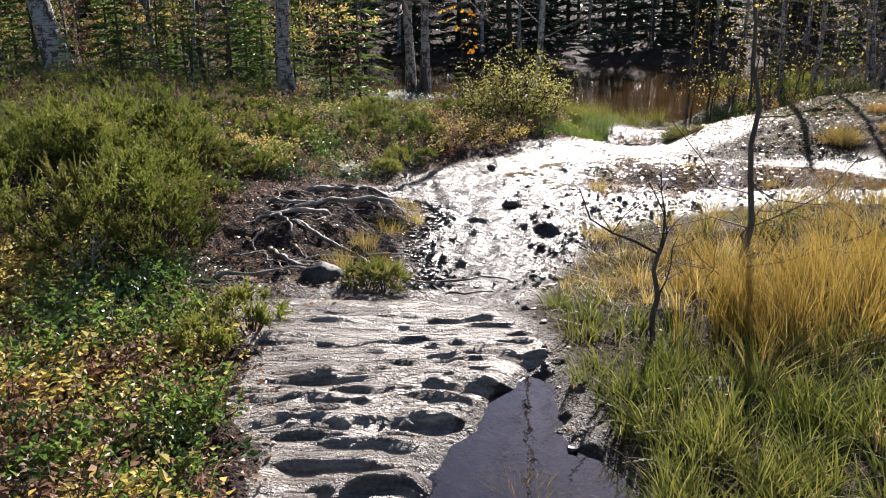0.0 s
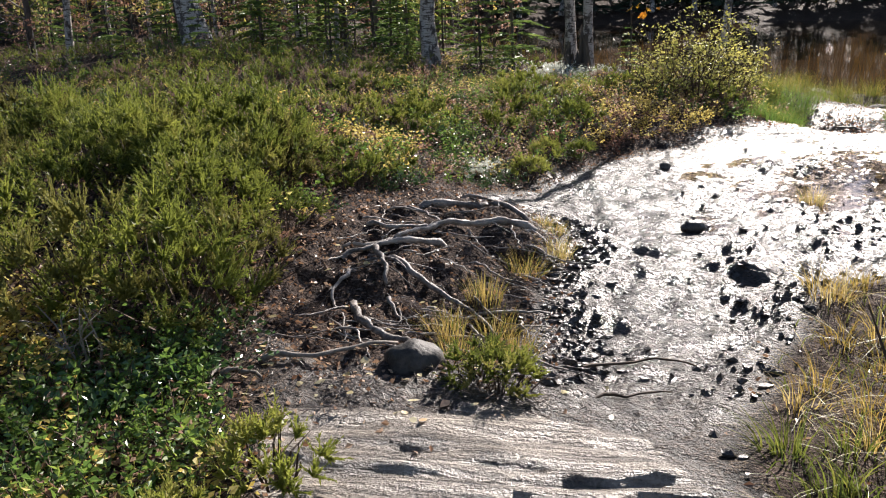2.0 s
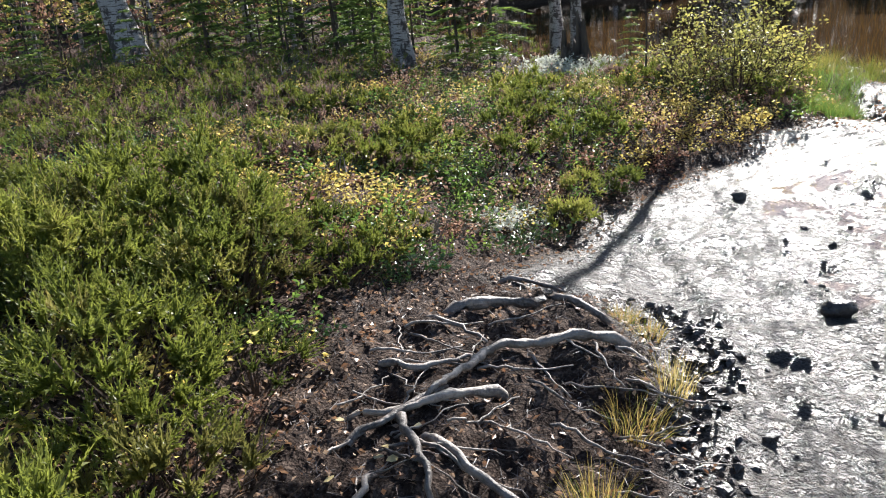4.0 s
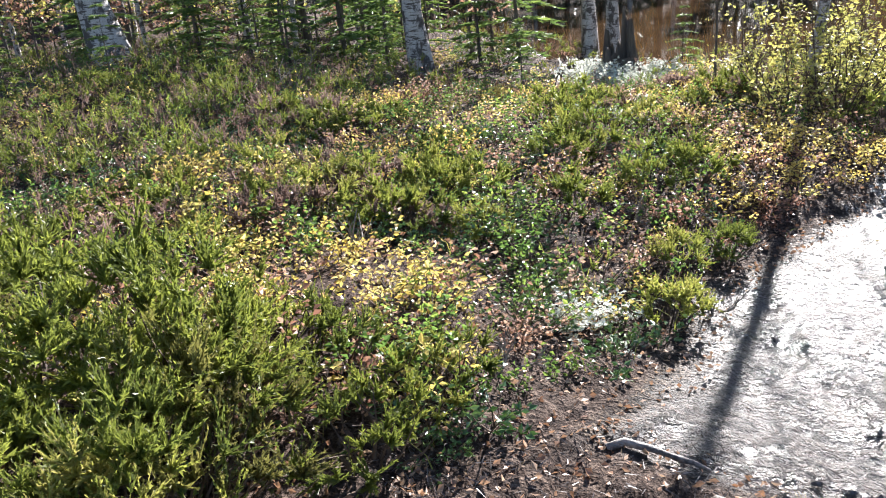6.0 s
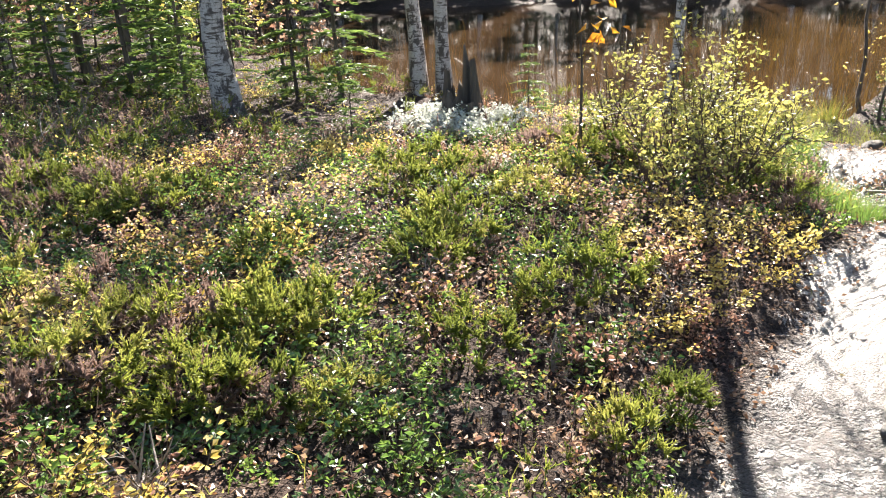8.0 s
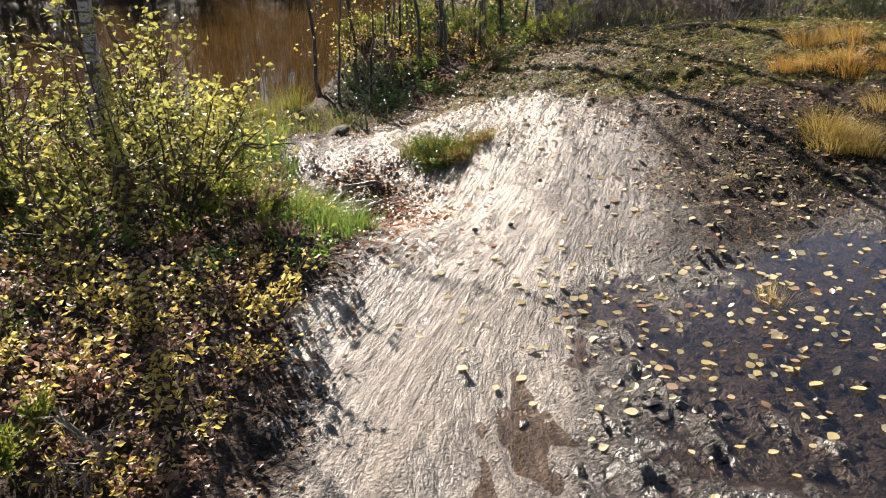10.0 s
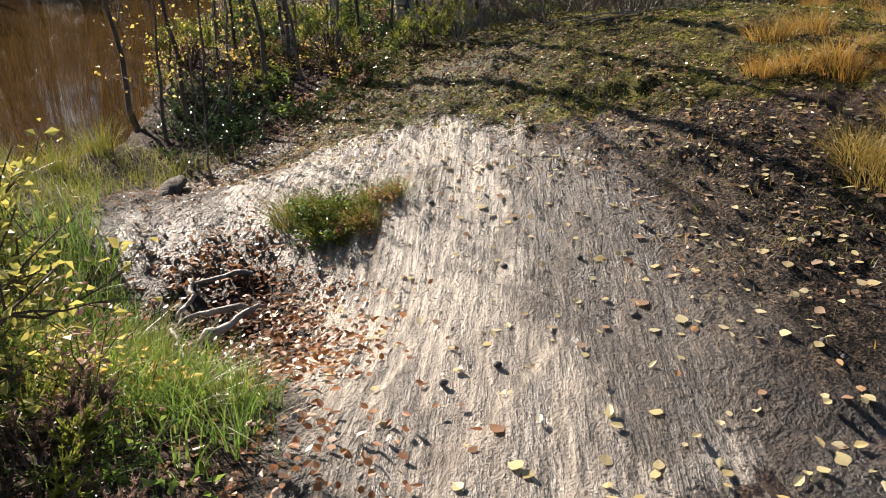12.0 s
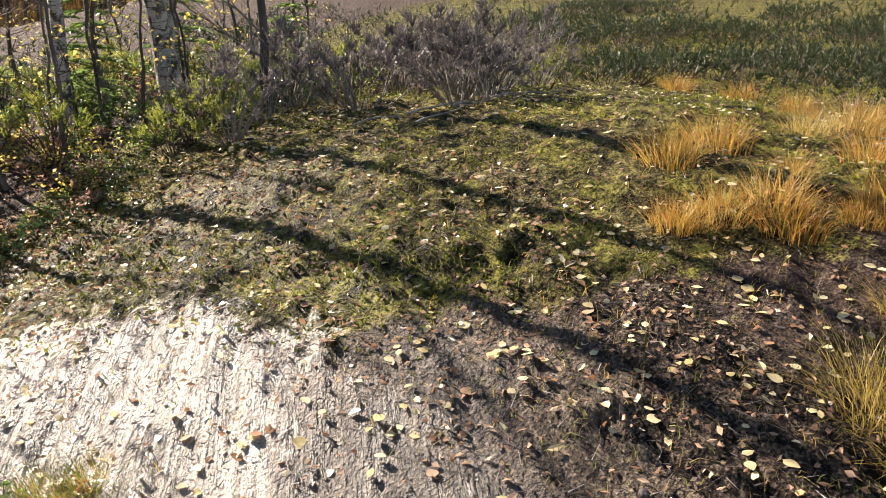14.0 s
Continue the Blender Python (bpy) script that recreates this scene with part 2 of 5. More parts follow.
def ground_material():
    """Peaty soil, gneiss, wet mud, moss, by the masks that the ground mesh carries."""
    m, nt = nodes_of("ground_surface")
    pos = nt.nodes.new("ShaderNodeNewGeometry").outputs["Position"]

    def mask(name):
        a = nt.nodes.new("ShaderNodeAttribute")
        a.attribute_name = name
        return a
    grain = mask("grain").outputs["Vector"]
    n1, n2, n3 = noise_at(nt, pos, 2.3, 5), noise_at(nt, pos, 17, 6, 0.6), noise_at(nt, pos, 85, 4, 0.6)
    mp = nt.nodes.new("ShaderNodeMapping")
    mp.inputs["Scale"].default_value = (4.5, 30.0, 6.0)
    nt.links.new(grain, mp.inputs[0])
    streak = noise_at(nt, mp.outputs[0], 1.0, 6, 0.65)
    mp2 = nt.nodes.new("ShaderNodeMapping")
    mp2.inputs["Scale"].default_value = (2.0, 7.0, 3.0)
    nt.links.new(grain, mp2.inputs[0])
    streak2 = noise_at(nt, mp2.outputs[0], 1.0, 5, 0.6)
    soil = ramp(nt, calc(nt, "MULTIPLY_ADD", n3, 0.5, calc(nt, "MULTIPLY", n2, 0.5)), [(0.34, (0.010, 0.007, 0.006)), (0.5, (0.065, 0.045, 0.036)), (0.64, (0.23, 0.17, 0.135))])
    speck = calc(nt, "ADD", calc(nt, "MULTIPLY", streak, 0.55), calc(nt, "ADD", calc(nt, "MULTIPLY", streak2, 0.2), calc(nt, "MULTIPLY", n3, 0.25)))
    rock = ramp(nt, speck, [(0.385, (0.05, 0.042, 0.036)), (0.47, (0.32, 0.275, 0.23)), (0.57, (0.72, 0.635, 0.54))])
    rock = blend(nt, rock, (0.12, 0.095, 0.07), ramp(nt, n1, [(0.5, (0, 0, 0)), (0.7, (0.55, 0.55, 0.55))]))
    mud = ramp(nt, calc(nt, "MULTIPLY_ADD", n3, 0.55, calc(nt, "MULTIPLY", n2, 0.45)), [(0.4, (0.004, 0.003, 0.003)), (0.49, (0.042, 0.029, 0.022)), (0.6, (0.15, 0.108, 0.08))])
    # near-black low end paints in the shade of crevices that the bump lacks
    dirt_with_shade = ramp(nt, calc(nt, "MULTIPLY_ADD", n3, 0.6, calc(nt, "MULTIPLY", n2, 0.4)), [(0.43, (0.004, 0.003, 0.003)), (0.51, (0.036, 0.025, 0.018)), (0.61, (0.21, 0.155, 0.11))])
    grit = ramp(nt, calc(nt, "MULTIPLY_ADD", n3, 0.55, calc(nt, "MULTIPLY", streak, 0.45)), [(0.4, (0.03, 0.024, 0.02)), (0.5, (0.095, 0.073, 0.055)), (0.6, (0.26, 0.205, 0.155))])
    # the moss ramp's dark end likewise carries the shade of its cracks
    moss = ramp(nt, calc(nt, "MULTIPLY_ADD", n3, 0.4, calc(nt, "MULTIPLY", n2, 0.6)), [(0.40, (0.010, 0.007, 0.003)), (0.48, (0.085, 0.075, 0.018)), (0.6, (0.28, 0.26, 0.055))])
    moss = blend(nt, moss, dirt_with_shade, ramp(nt, noise_at(nt, pos, 3.7, 5), [(0.44, (0, 0, 0)), (0.58, (0.6, 0.6, 0.6))]))
    edge = calc(nt, "MULTIPLY_ADD", calc(nt, "ADD", n2, calc(nt, "MULTIPLY", n3, 0.7)), 0.9, -0.765)

    def soft(name):
        return ramp(nt, calc(nt, "ADD", mask(name).outputs["Fac"], edge, clamp=True), [(0.42, (0, 0, 0)), (0.58, (1, 1, 1))])
    k_rock, k_mud, k_moss, wet = soft("rock"), soft("mud"), soft("moss"), mask("wet").outputs["Fac"]
    col = blend(nt, soil, moss, k_moss)
    col = blend(nt, col, rock, k_rock)
    col = blend(nt, col, blend(nt, dirt_with_shade, mud, ramp(nt, wet, [(0.15, (0, 0, 0)), (0.45, (1, 1, 1))])), k_mud)
    col = blend(nt, col, grit, soft("grit"))
    col = blend(nt, col, blend(nt, col, (0.40, 0.37, 0.35), 1.0, "MULTIPLY"), calc(nt, "MULTIPLY", wet, 0.8))
    p = nt.nodes.new("ShaderNodeBsdfPrincipled")
    nt.links.new(col, p.inputs["Base Color"])
    dry = calc(nt, "MULTIPLY_ADD", n3, 0.35, 0.6)
    slick = calc(nt, "MULTIPLY_ADD", n2, 0.5, 0.09)
    rr = nt.nodes.new("ShaderNodeMix")
    nt.links.new(wet, rr.inputs[0])
    nt.links.new(dry, rr.inputs[2])
    nt.links.new(slick, rr.inputs[3])
    sheen = nt.nodes.new("ShaderNodeMix")
    nt.links.new(calc(nt, "MULTIPLY", k_rock, 0.75), sheen.inputs[0])
    nt.links.new(rr.outputs[0], sheen.inputs[2])
    nt.links.new(calc(nt, "MULTIPLY_ADD", n2, 0.5, 0.18), sheen.inputs[3])
    nt.links.new(sheen.outputs[0], p.inputs["Roughness"])
    nt.links.new(calc(nt, "MULTIPLY_ADD", calc(nt, "MAXIMUM", wet, calc(nt, "MULTIPLY", k_rock, 1.0)), 0.72, 0.06), p.inputs["Specular IOR Level"])
    relief = calc(nt, "ADD", calc(nt, "MULTIPLY", n3, 0.5), calc(nt, "ADD", n2, calc(nt, "MULTIPLY", noise_at(nt, pos, 38, 5, 0.6), 0.9)))
    relief = blend(nt, relief, calc(nt, "ADD", calc(nt, "MULTIPLY", streak, 1.6), calc(nt, "MULTIPLY", n3, 0.7)), k_rock)
    bp = node(nt, "ShaderNodeBump", Strength=1.0, Distance=0.045)
    nt.links.new(relief, bp.inputs["Height"])
    nt.links.new(bp.outputs[0], p.inputs["Normal"])
    nt.links.new(p.outputs[0], nt.nodes.new("ShaderNodeOutputMaterial").inputs[0])
    return m


M_GROUND = ground_material()


def water(name, base, rough, ripple, scale, alpha=1.0, tint=(0.72, 0.65, 0.58), rise=3.3):
    m, nt = nodes_of(name)
    pos = nt.nodes.new("ShaderNodeNewGeometry").outputs["Position"]
    p = node(nt, "ShaderNodeBsdfPrincipled", Roughness=rough, IOR=1.33)
    p.inputs["Specular IOR Level"].default_value = 0.22
    n = noise_at(nt, pos, scale, 3.0)
    nt.links.new(ramp(nt, noise_at(nt, pos, 0.6, 5.0), [(0.3, base), (0.7, tuple(c * 1.9 for c in base))]), p.inputs["Base Color"])
    bp = node(nt, "ShaderNodeBump", Strength=ripple, Distance=0.01)
    nt.links.new(n, bp.inputs["Height"])
    nt.links.new(bp.outputs[0], p.inputs["Normal"])
    out = nt.nodes.new("ShaderNodeOutputMaterial")
    if alpha < 1:
        tb = nt.nodes.new("ShaderNodeBsdfTransparent")
        tb.inputs[0].default_value = (*tint, 1)
        gl = node(nt, "ShaderNodeBsdfGlossy", Roughness=rough, Color=(0.62, 0.57, 0.60, 1))
        nt.links.new(bp.outputs[0], gl.inputs["Normal"])
        fr = node(nt, "ShaderNodeLayerWeight", Blend=0.5)
        nt.links.new(bp.outputs[0], fr.inputs["Normal"])
        gleam = calc(nt, "MULTIPLY_ADD", calc(nt, "POWER", fr.outputs["Facing"], rise), 0.97, 0.03)
        mx = nt.nodes.new("ShaderNodeMixShader")
        nt.links.new(gleam, mx.inputs[0])
        nt.links.new(tb.outputs[0], mx.inputs[1])
        nt.links.new(gl.outputs[0], mx.inputs[2])
        nt.links.new(mx.outputs[0], out.inputs[0])
    else:
        nt.links.new(p.outputs[0], out.inputs[0])
    return m


M_POND = water("pond_water", (0.040, 0.023, 0.011), 0.05, 0.1, 5.0)
M_PUDDLE = water("puddle_water", (0.05, 0.035, 0.02), 0.03, 0.08, 9.0, 0.5)
M_POOL = water("peaty_pool_water", (0.05, 0.035, 0.02), 0.03, 0.1, 9.0, 0.5, (0.3, 0.24, 0.22), 1.65)

# ---- geometry helpers ----
rng = np.random.default_rng(7)


class Bag:
    """Collects triangles and quads with a material slot each, and makes one mesh of them."""

    def __init__(self):
        self.v, self.f, self.n = [], [], 0

    def add(self, v, f, slot=0):
        v, f = np.asarray(v, float).reshape(-1, 3), np.asarray(f, int)
        self.v.append(v)
        self.f.append((f + self.n, slot))
        self.n += len(v)

    def mesh(self, name, mats, smooth=False):
        me = bpy.data.meshes.new(name)
        v = np.concatenate(self.v)
        sizes = np.concatenate([np.full(len(f), f.shape[1]) for f, _ in self.f])
        loops = np.concatenate([f.ravel() for f, _ in self.f])
        slots = np.concatenate([np.full(len(f), s) for f, s in self.f])
        me.vertices.add(len(v))
        me.vertices.foreach_set("co", v.ravel())
        me.loops.add(len(loops))
        me.loops.foreach_set("vertex_index", loops)
        me.polygons.add(len(sizes))
        me.polygons.foreach_set("loop_start", np.concatenate([[0], np.cumsum(sizes)[:-1]]))
        me.polygons.foreach_set("material_index", slots)
        me.polygons.foreach_set("use_smooth", np.full(len(sizes), smooth))
        for m in mats if isinstance(mats, (list, tuple)) else [mats]:
            me.materials.append(m)
        me.update(calc_edges=True)
        return me


def part(name, bag, mats, parent=None, label="", smooth=False, kind=""):
    ob = new(name, bag.mesh(name, mats, smooth))
    if parent:
        ob.parent = parent
    return tagged(ob, label, kind=kind)


def unit(v):
    return v / np.maximum(np.linalg.norm(v, axis=-1, keepdims=True), 1e-9)


def leaves(bag, p, d, length, width, slot=0, fold=0.25, r=None):
    """Folded pointed leaves at p, growing along d."""
    r = r or rng
    n = len(p)
    d = unit(d)
    side = unit(np.cross(d, r.normal(size=(n, 3))))
    up = np.cross(side, d)
    L, W = np.broadcast_to(length, n)[:, None], np.broadcast_to(width, n)[:, None]
    mid = p + d * L * 0.45
    v = np.stack([p, mid + side * W * 0.5 + up * W * fold, p + d * L, mid - side * W * 0.5 + up * W * fold], 1)
    i = np.arange(n)[:, None] * 4
    bag.add(v, np.concatenate([i + [0, 1, 2], i + [0, 2, 3]]), slot)


def ovals(bag, p, d, length, width, slot=0, r=None):
    """Flat rounded leaves with a curl, for those that lie near the eye."""
    r = r or rng
    n = len(p)
    d = unit(d)
    flat = np.column_stack([r.normal(size=(n, 2)) * .25, np.ones(n)])
    side = unit(np.cross(d, flat))
    up = np.cross(side, d)
    L, W = np.broadcast_to(length, n)[:, None], np.broadcast_to(width, n)[:, None]
    curl = r.uniform(-.1, .25, (n, 1)) * W
    at = lambda s, w, h: p + d * L * s + side * W * w + up * h
    v = np.stack([at(0, 0, 0), at(.28, .48, curl), at(.68, .4, curl), at(1, 0, curl * .6), at(.68, -.4, curl), at(.28, -.48, curl)], 1)
    i = np.arange(n)[:, None] * 6
    bag.add(v, np.concatenate([i + [0, 1, 2, 3], i + [0, 3, 4, 5]]), slot)


def blades(bag, p, lean, height, width, slot=0, droop=0.5, segs=3, r=None):
    """Grass blades: tapering strips from p that bow over in the way of lean."""
    r = r or rng
    n = len(p)
    height, width = np.broadcast_to(height, n)[:, None], np.broadcast_to(width, n)[:, None]
    a = r.uniform(0, 2 * np.pi, n)
    side = np.stack([np.cos(a), np.sin(a), np.zeros(n)], 1)
    rows = []
    for k in range(segs + 1):
        s = k / segs
        c = p + lean * height * s ** 2
        c[:, 2] += (height * (s - droop * np.linalg.norm(lean, axis=1, keepdims=True) * 0.5 * s ** 2))[:, 0]
        w = width * (1 - s) * 0.5 + 0.0002
        rows += [c - side * w, c + side * w]
    v = np.stack(rows, 1)
    i = np.arange(n)[:, None] * (2 * segs + 2)
    for k in range(segs):
        bag.add(v, i + [2 * k, 2 * k + 1, 2 * k + 3, 2 * k + 2], slot) if k == 0 else bag.f.append((i + [2 * k, 2 * k + 1, 2 * k + 3, 2 * k + 2] + bag.n - len(v) * (2 * segs + 2), slot))


def tube(bag, pts, radii, sides=5, slot=0, wobble=0.0, r=None):
    """A tapered limb along a line of points, closed at its end."""
    r = r or rng
    pts, radii = np.asarray(pts, float), np.asarray(radii, float)
    k = len(pts)
    t = unit(np.gradient(pts, axis=0))
    ref = np.array([1.0, 0.2, 0.1]) if abs(t[0][0]) < 0.8 else np.array([0.1, 1.0, 0.2])
    u = unit(np.cross(t, ref))
    w = np.cross(t, u)
    a = np.arange(sides) * 2 * np.pi / sides
    rad = radii[:, None] * (1 + wobble * r.normal(size=(k, sides)))
    v = pts[:, None] + rad[..., None] * (np.cos(a)[None, :, None] * u[:, None] + np.sin(a)[None, :, None] * w[:, None])
    i, j = np.meshgrid(np.arange(k - 1), np.arange(sides), indexing="ij")
    i, j = i.ravel(), j.ravel()
    q = np.stack([i * sides + j, i * sides + (j + 1) % sides, (i + 1) * sides + (j + 1) % sides, (i + 1) * sides + j], 1)
    bag.add(np.concatenate([v.reshape(-1, 3), pts[-1:] + t[-1:] * radii[-1] * 0.5]), q, slot)
    tip = k * sides
    base = (k - 1) * sides
    bag.f.append((np.array([[base + s, base + (s + 1) % sides, tip] for s in range(sides)]) + bag.n - tip - 1, slot))


def wander(start, way, length, n, bend, r, rise=0.0):
    """A crooked line of n points."""
    p, d = [np.array(start, float)], unit(np.array(way, float))
    for _ in range(n - 1):
        d = unit(d + r.normal(size=3) * bend + np.array([0, 0, rise]))
        p.append(p[-1] + d * length / (n - 1))
    return np.array(p)


# ---- smooth noise on the plan ----
LATTICE = np.random.default_rng(3).uniform(-1, 1, (256, 256))


def plan_noise(x, y, scale, octaves=3, gain=0.5):
    out, amp = 0.0, 1.0
    x, y = np.asarray(x, float) * scale + 31.7, np.asarray(y, float) * scale + 17.3
    for _ in range(octaves):
        i, j = np.floor(x).astype(int), np.floor(y).astype(int)
        u, v = x - i, y - j
        u, v = u * u * (3 - 2 * u), v * v * (3 - 2 * v)
        g = lambda a, b: LATTICE[a % 256, b % 256]
        out = out + amp * ((g(i, j) * (1 - u) + g(i + 1, j) * u) * (1 - v) + (g(i, j + 1) * (1 - u) + g(i + 1, j + 1) * u) * v)
        x, y, amp = x * 2.03 + 5.1, y * 2.03 + 9.7, amp * gain
    return out


def depth_in(poly, x, y):
    """Distance to the edge of a polygon on the plan, positive inside."""
    poly = np.array(poly, float)
    x, y = np.asarray(x, float), np.asarray(y, float)
    inside, best = np.zeros(x.shape, bool), np.full(x.shape, 1e9)
    for (ax, ay), (bx, by) in zip(poly, np.roll(poly, -1, 0)):
        ex, ey = bx - ax, by - ay
        t = np.clip(((x - ax) * ex + (y - ay) * ey) / (ex * ex + ey * ey), 0, 1)
        best = np.minimum(best, np.hypot(x - ax - t * ex, y - ay - t * ey))
        if ey:
            cross = ((ay > y) != (by > y)) & (x < ex * (y - ay) / ey + ax)
            inside ^= cross
    return np.where(inside, best, -best)


def step(v, a, b):
    s = np.clip((v - a) / (b - a), 0, 1)
    return s * s * (3 - 2 * s)


# ---- the plan ----
TRODDEN = [(-.6, -3), (-.58, 2.05), (-.74, 2.7), (-.9, 3.2), (-1.1, 3.7), (-1.38, 4.3), (-1.35, 5.2), (-1.4, 5.9), (-1.05, 6.35), (-.62, 7.1), (-.4, 7.8), (.0, 8.3),
           (.45, 8.75), (.85, 9.1), (1.1, 9.5), (1.6, 10), (2.05, 10.7), (2.1, 11.3), (2.5, 12.3), (3.3, 13.3), (4.3, 13.5), (5.2, 13), (5.6, 12.3), (6, 11.4),
           (5.7, 10.6), (5.2, 9.9), (4.6, 9.4), (4.5, 8.8), (4.8, 7.8), (4.6, 6.6), (3.2, 5.8), (2.2, 5.6), (1.5, 5.4), (1.1, 5.4), (.75, 4.6), (.47, 3.66), (.55, 3.16), (.6, 2.0), (.62, -3)]
POOL = [(-.12, 1.9), (.02, 2.36), (.19, 2.77), (.36, 3.02), (.46, 2.8), (.44, 2.45), (.6, 2.2), (.66, 1.7), (.5, 1.2), (.1, 1.2)]
FLAT = [(.85, 6.6), (1.6, 6.0), (2.8, 6.0), (4.2, 6.6), (4.6, 7.6), (4.1, 8.4), (3.1, 8.85), (2.0, 8.75), (1.1, 8.45), (.78, 7.9), (.8, 7.2)]
SLAB = [(-.65, -3), (-.6, 2.0), (-.9, 3.2), (-1.0, 3.75), (-.3, 4.05), (.25, 3.9), (.42, 3.1), (.2, 2.75), (.0, 2.3), (-.1, 1.5), (.4, .5), (.4, -3)]
DOME = [(.3, 8.4), (1.0, 8.2), (1.9, 8.85), (2.9, 9.3), (3.6, 9.8), (4.1, 10.4), (4.5, 11.2), (4.5, 12.1), (4.1, 12.7), (3.4, 12.5), (3.1, 11.9), (2.75, 11.3), (2.2, 10.6), (1.6, 9.9), (1.1, 9.4), (.6, 8.85)]
MOUND = [(-1.0, 4.05), (-1.5, 4.4), (-1.45, 6.0), (-.9, 6.5), (-.45, 6.3), (-.2, 5.9), (-.22, 5.0), (-.25, 4.3)]
MOSSY = [(3.6, 11.4), (4.2, 10.5), (4.6, 9.9), (5.6, 9.0), (9, 7), (40, 2), (40, 20), (12, 16), (8, 14), (5.2, 13.2), (4.2, 13), (3.9, 12.3)]
POND = [(-.9, 17.2), (.2, 16.3), (1.0, 15.3), (2.4, 14.5), (4.0, 14.9), (5.4, 16), (7.5, 18.5), (11, 22), (20, 26), (45, 30), (80, 34), (80, 47), (30, 46), (5, 45), (-12, 46), (-16, 40), (-7, 30), (-3.4, 22)]
POND_LEVEL, FLAT_LEVEL, POOL_LEVEL = -0.6, 0.15, 0.265
# x, y, reach and height of the swells and hollows
SWELLS = [(0, 2.4, 1.5, -.057), (-.9, 4.6, .9, -.055), (.3, 4.8, 1, -.237), (-2.5, 6.5, 2, .15), (.5, 6.4, 1, -.205), (-.6, 7.3, .9, -.166), (.2, 8.3, 1, -.164), (1.5, 8.6, 1, -.254),
          (-3.5, 9.5, 3, .082), (4.2, 9.6, 1.5, -.102), (2.5, 11.2, 1, -.516), (2.5, 9.6, 1, -.137), (6.5, 9.8, 2.5, .351), (4.2, 13.4, 1.6, -.639), (6, 12.3, 1.6, .175), (.5, 10.3, 1.2, .045), (-7, 13.5, 3, .426), (-.5, 15, 2, -.277)]


# ledges of the slab: place along the walk, height, and reach from x to x
LEDGES = [(2.42, .04, -.6, -.1), (2.63, .04, -.6, .05), (2.73, .035, -.6, -.1), (2.96, .05, .05, .4), (2.12, .04, -.35, .0), (2.32, .035, -.25, .05), (2.5, .075, -.62, .0), (2.58, .035, -.45, .08), (2.68, .045, -.55, .15), (2.78, .035, -.35, .2), (2.88, .04, -.5, .3), (3.04, .05, -.1, .4), (3.16, .025, -.6, .25), (3.34, .02, -.5, .3), (3.5, .018, -.3, .3)]
# ridges of churned mud in the wide puddle
RIDGES = [(1.46, 8.56, 1.25, 8.1), (1.7, 8.45, 1.5, 7.95), (1.15, 8.3, 1.0, 8.05), (1.88, 8.2, 1.75, 7.75), (1.3, 7.9, 1.55, 7.75), (2.2, 8.0, 2.1, 7.6)]


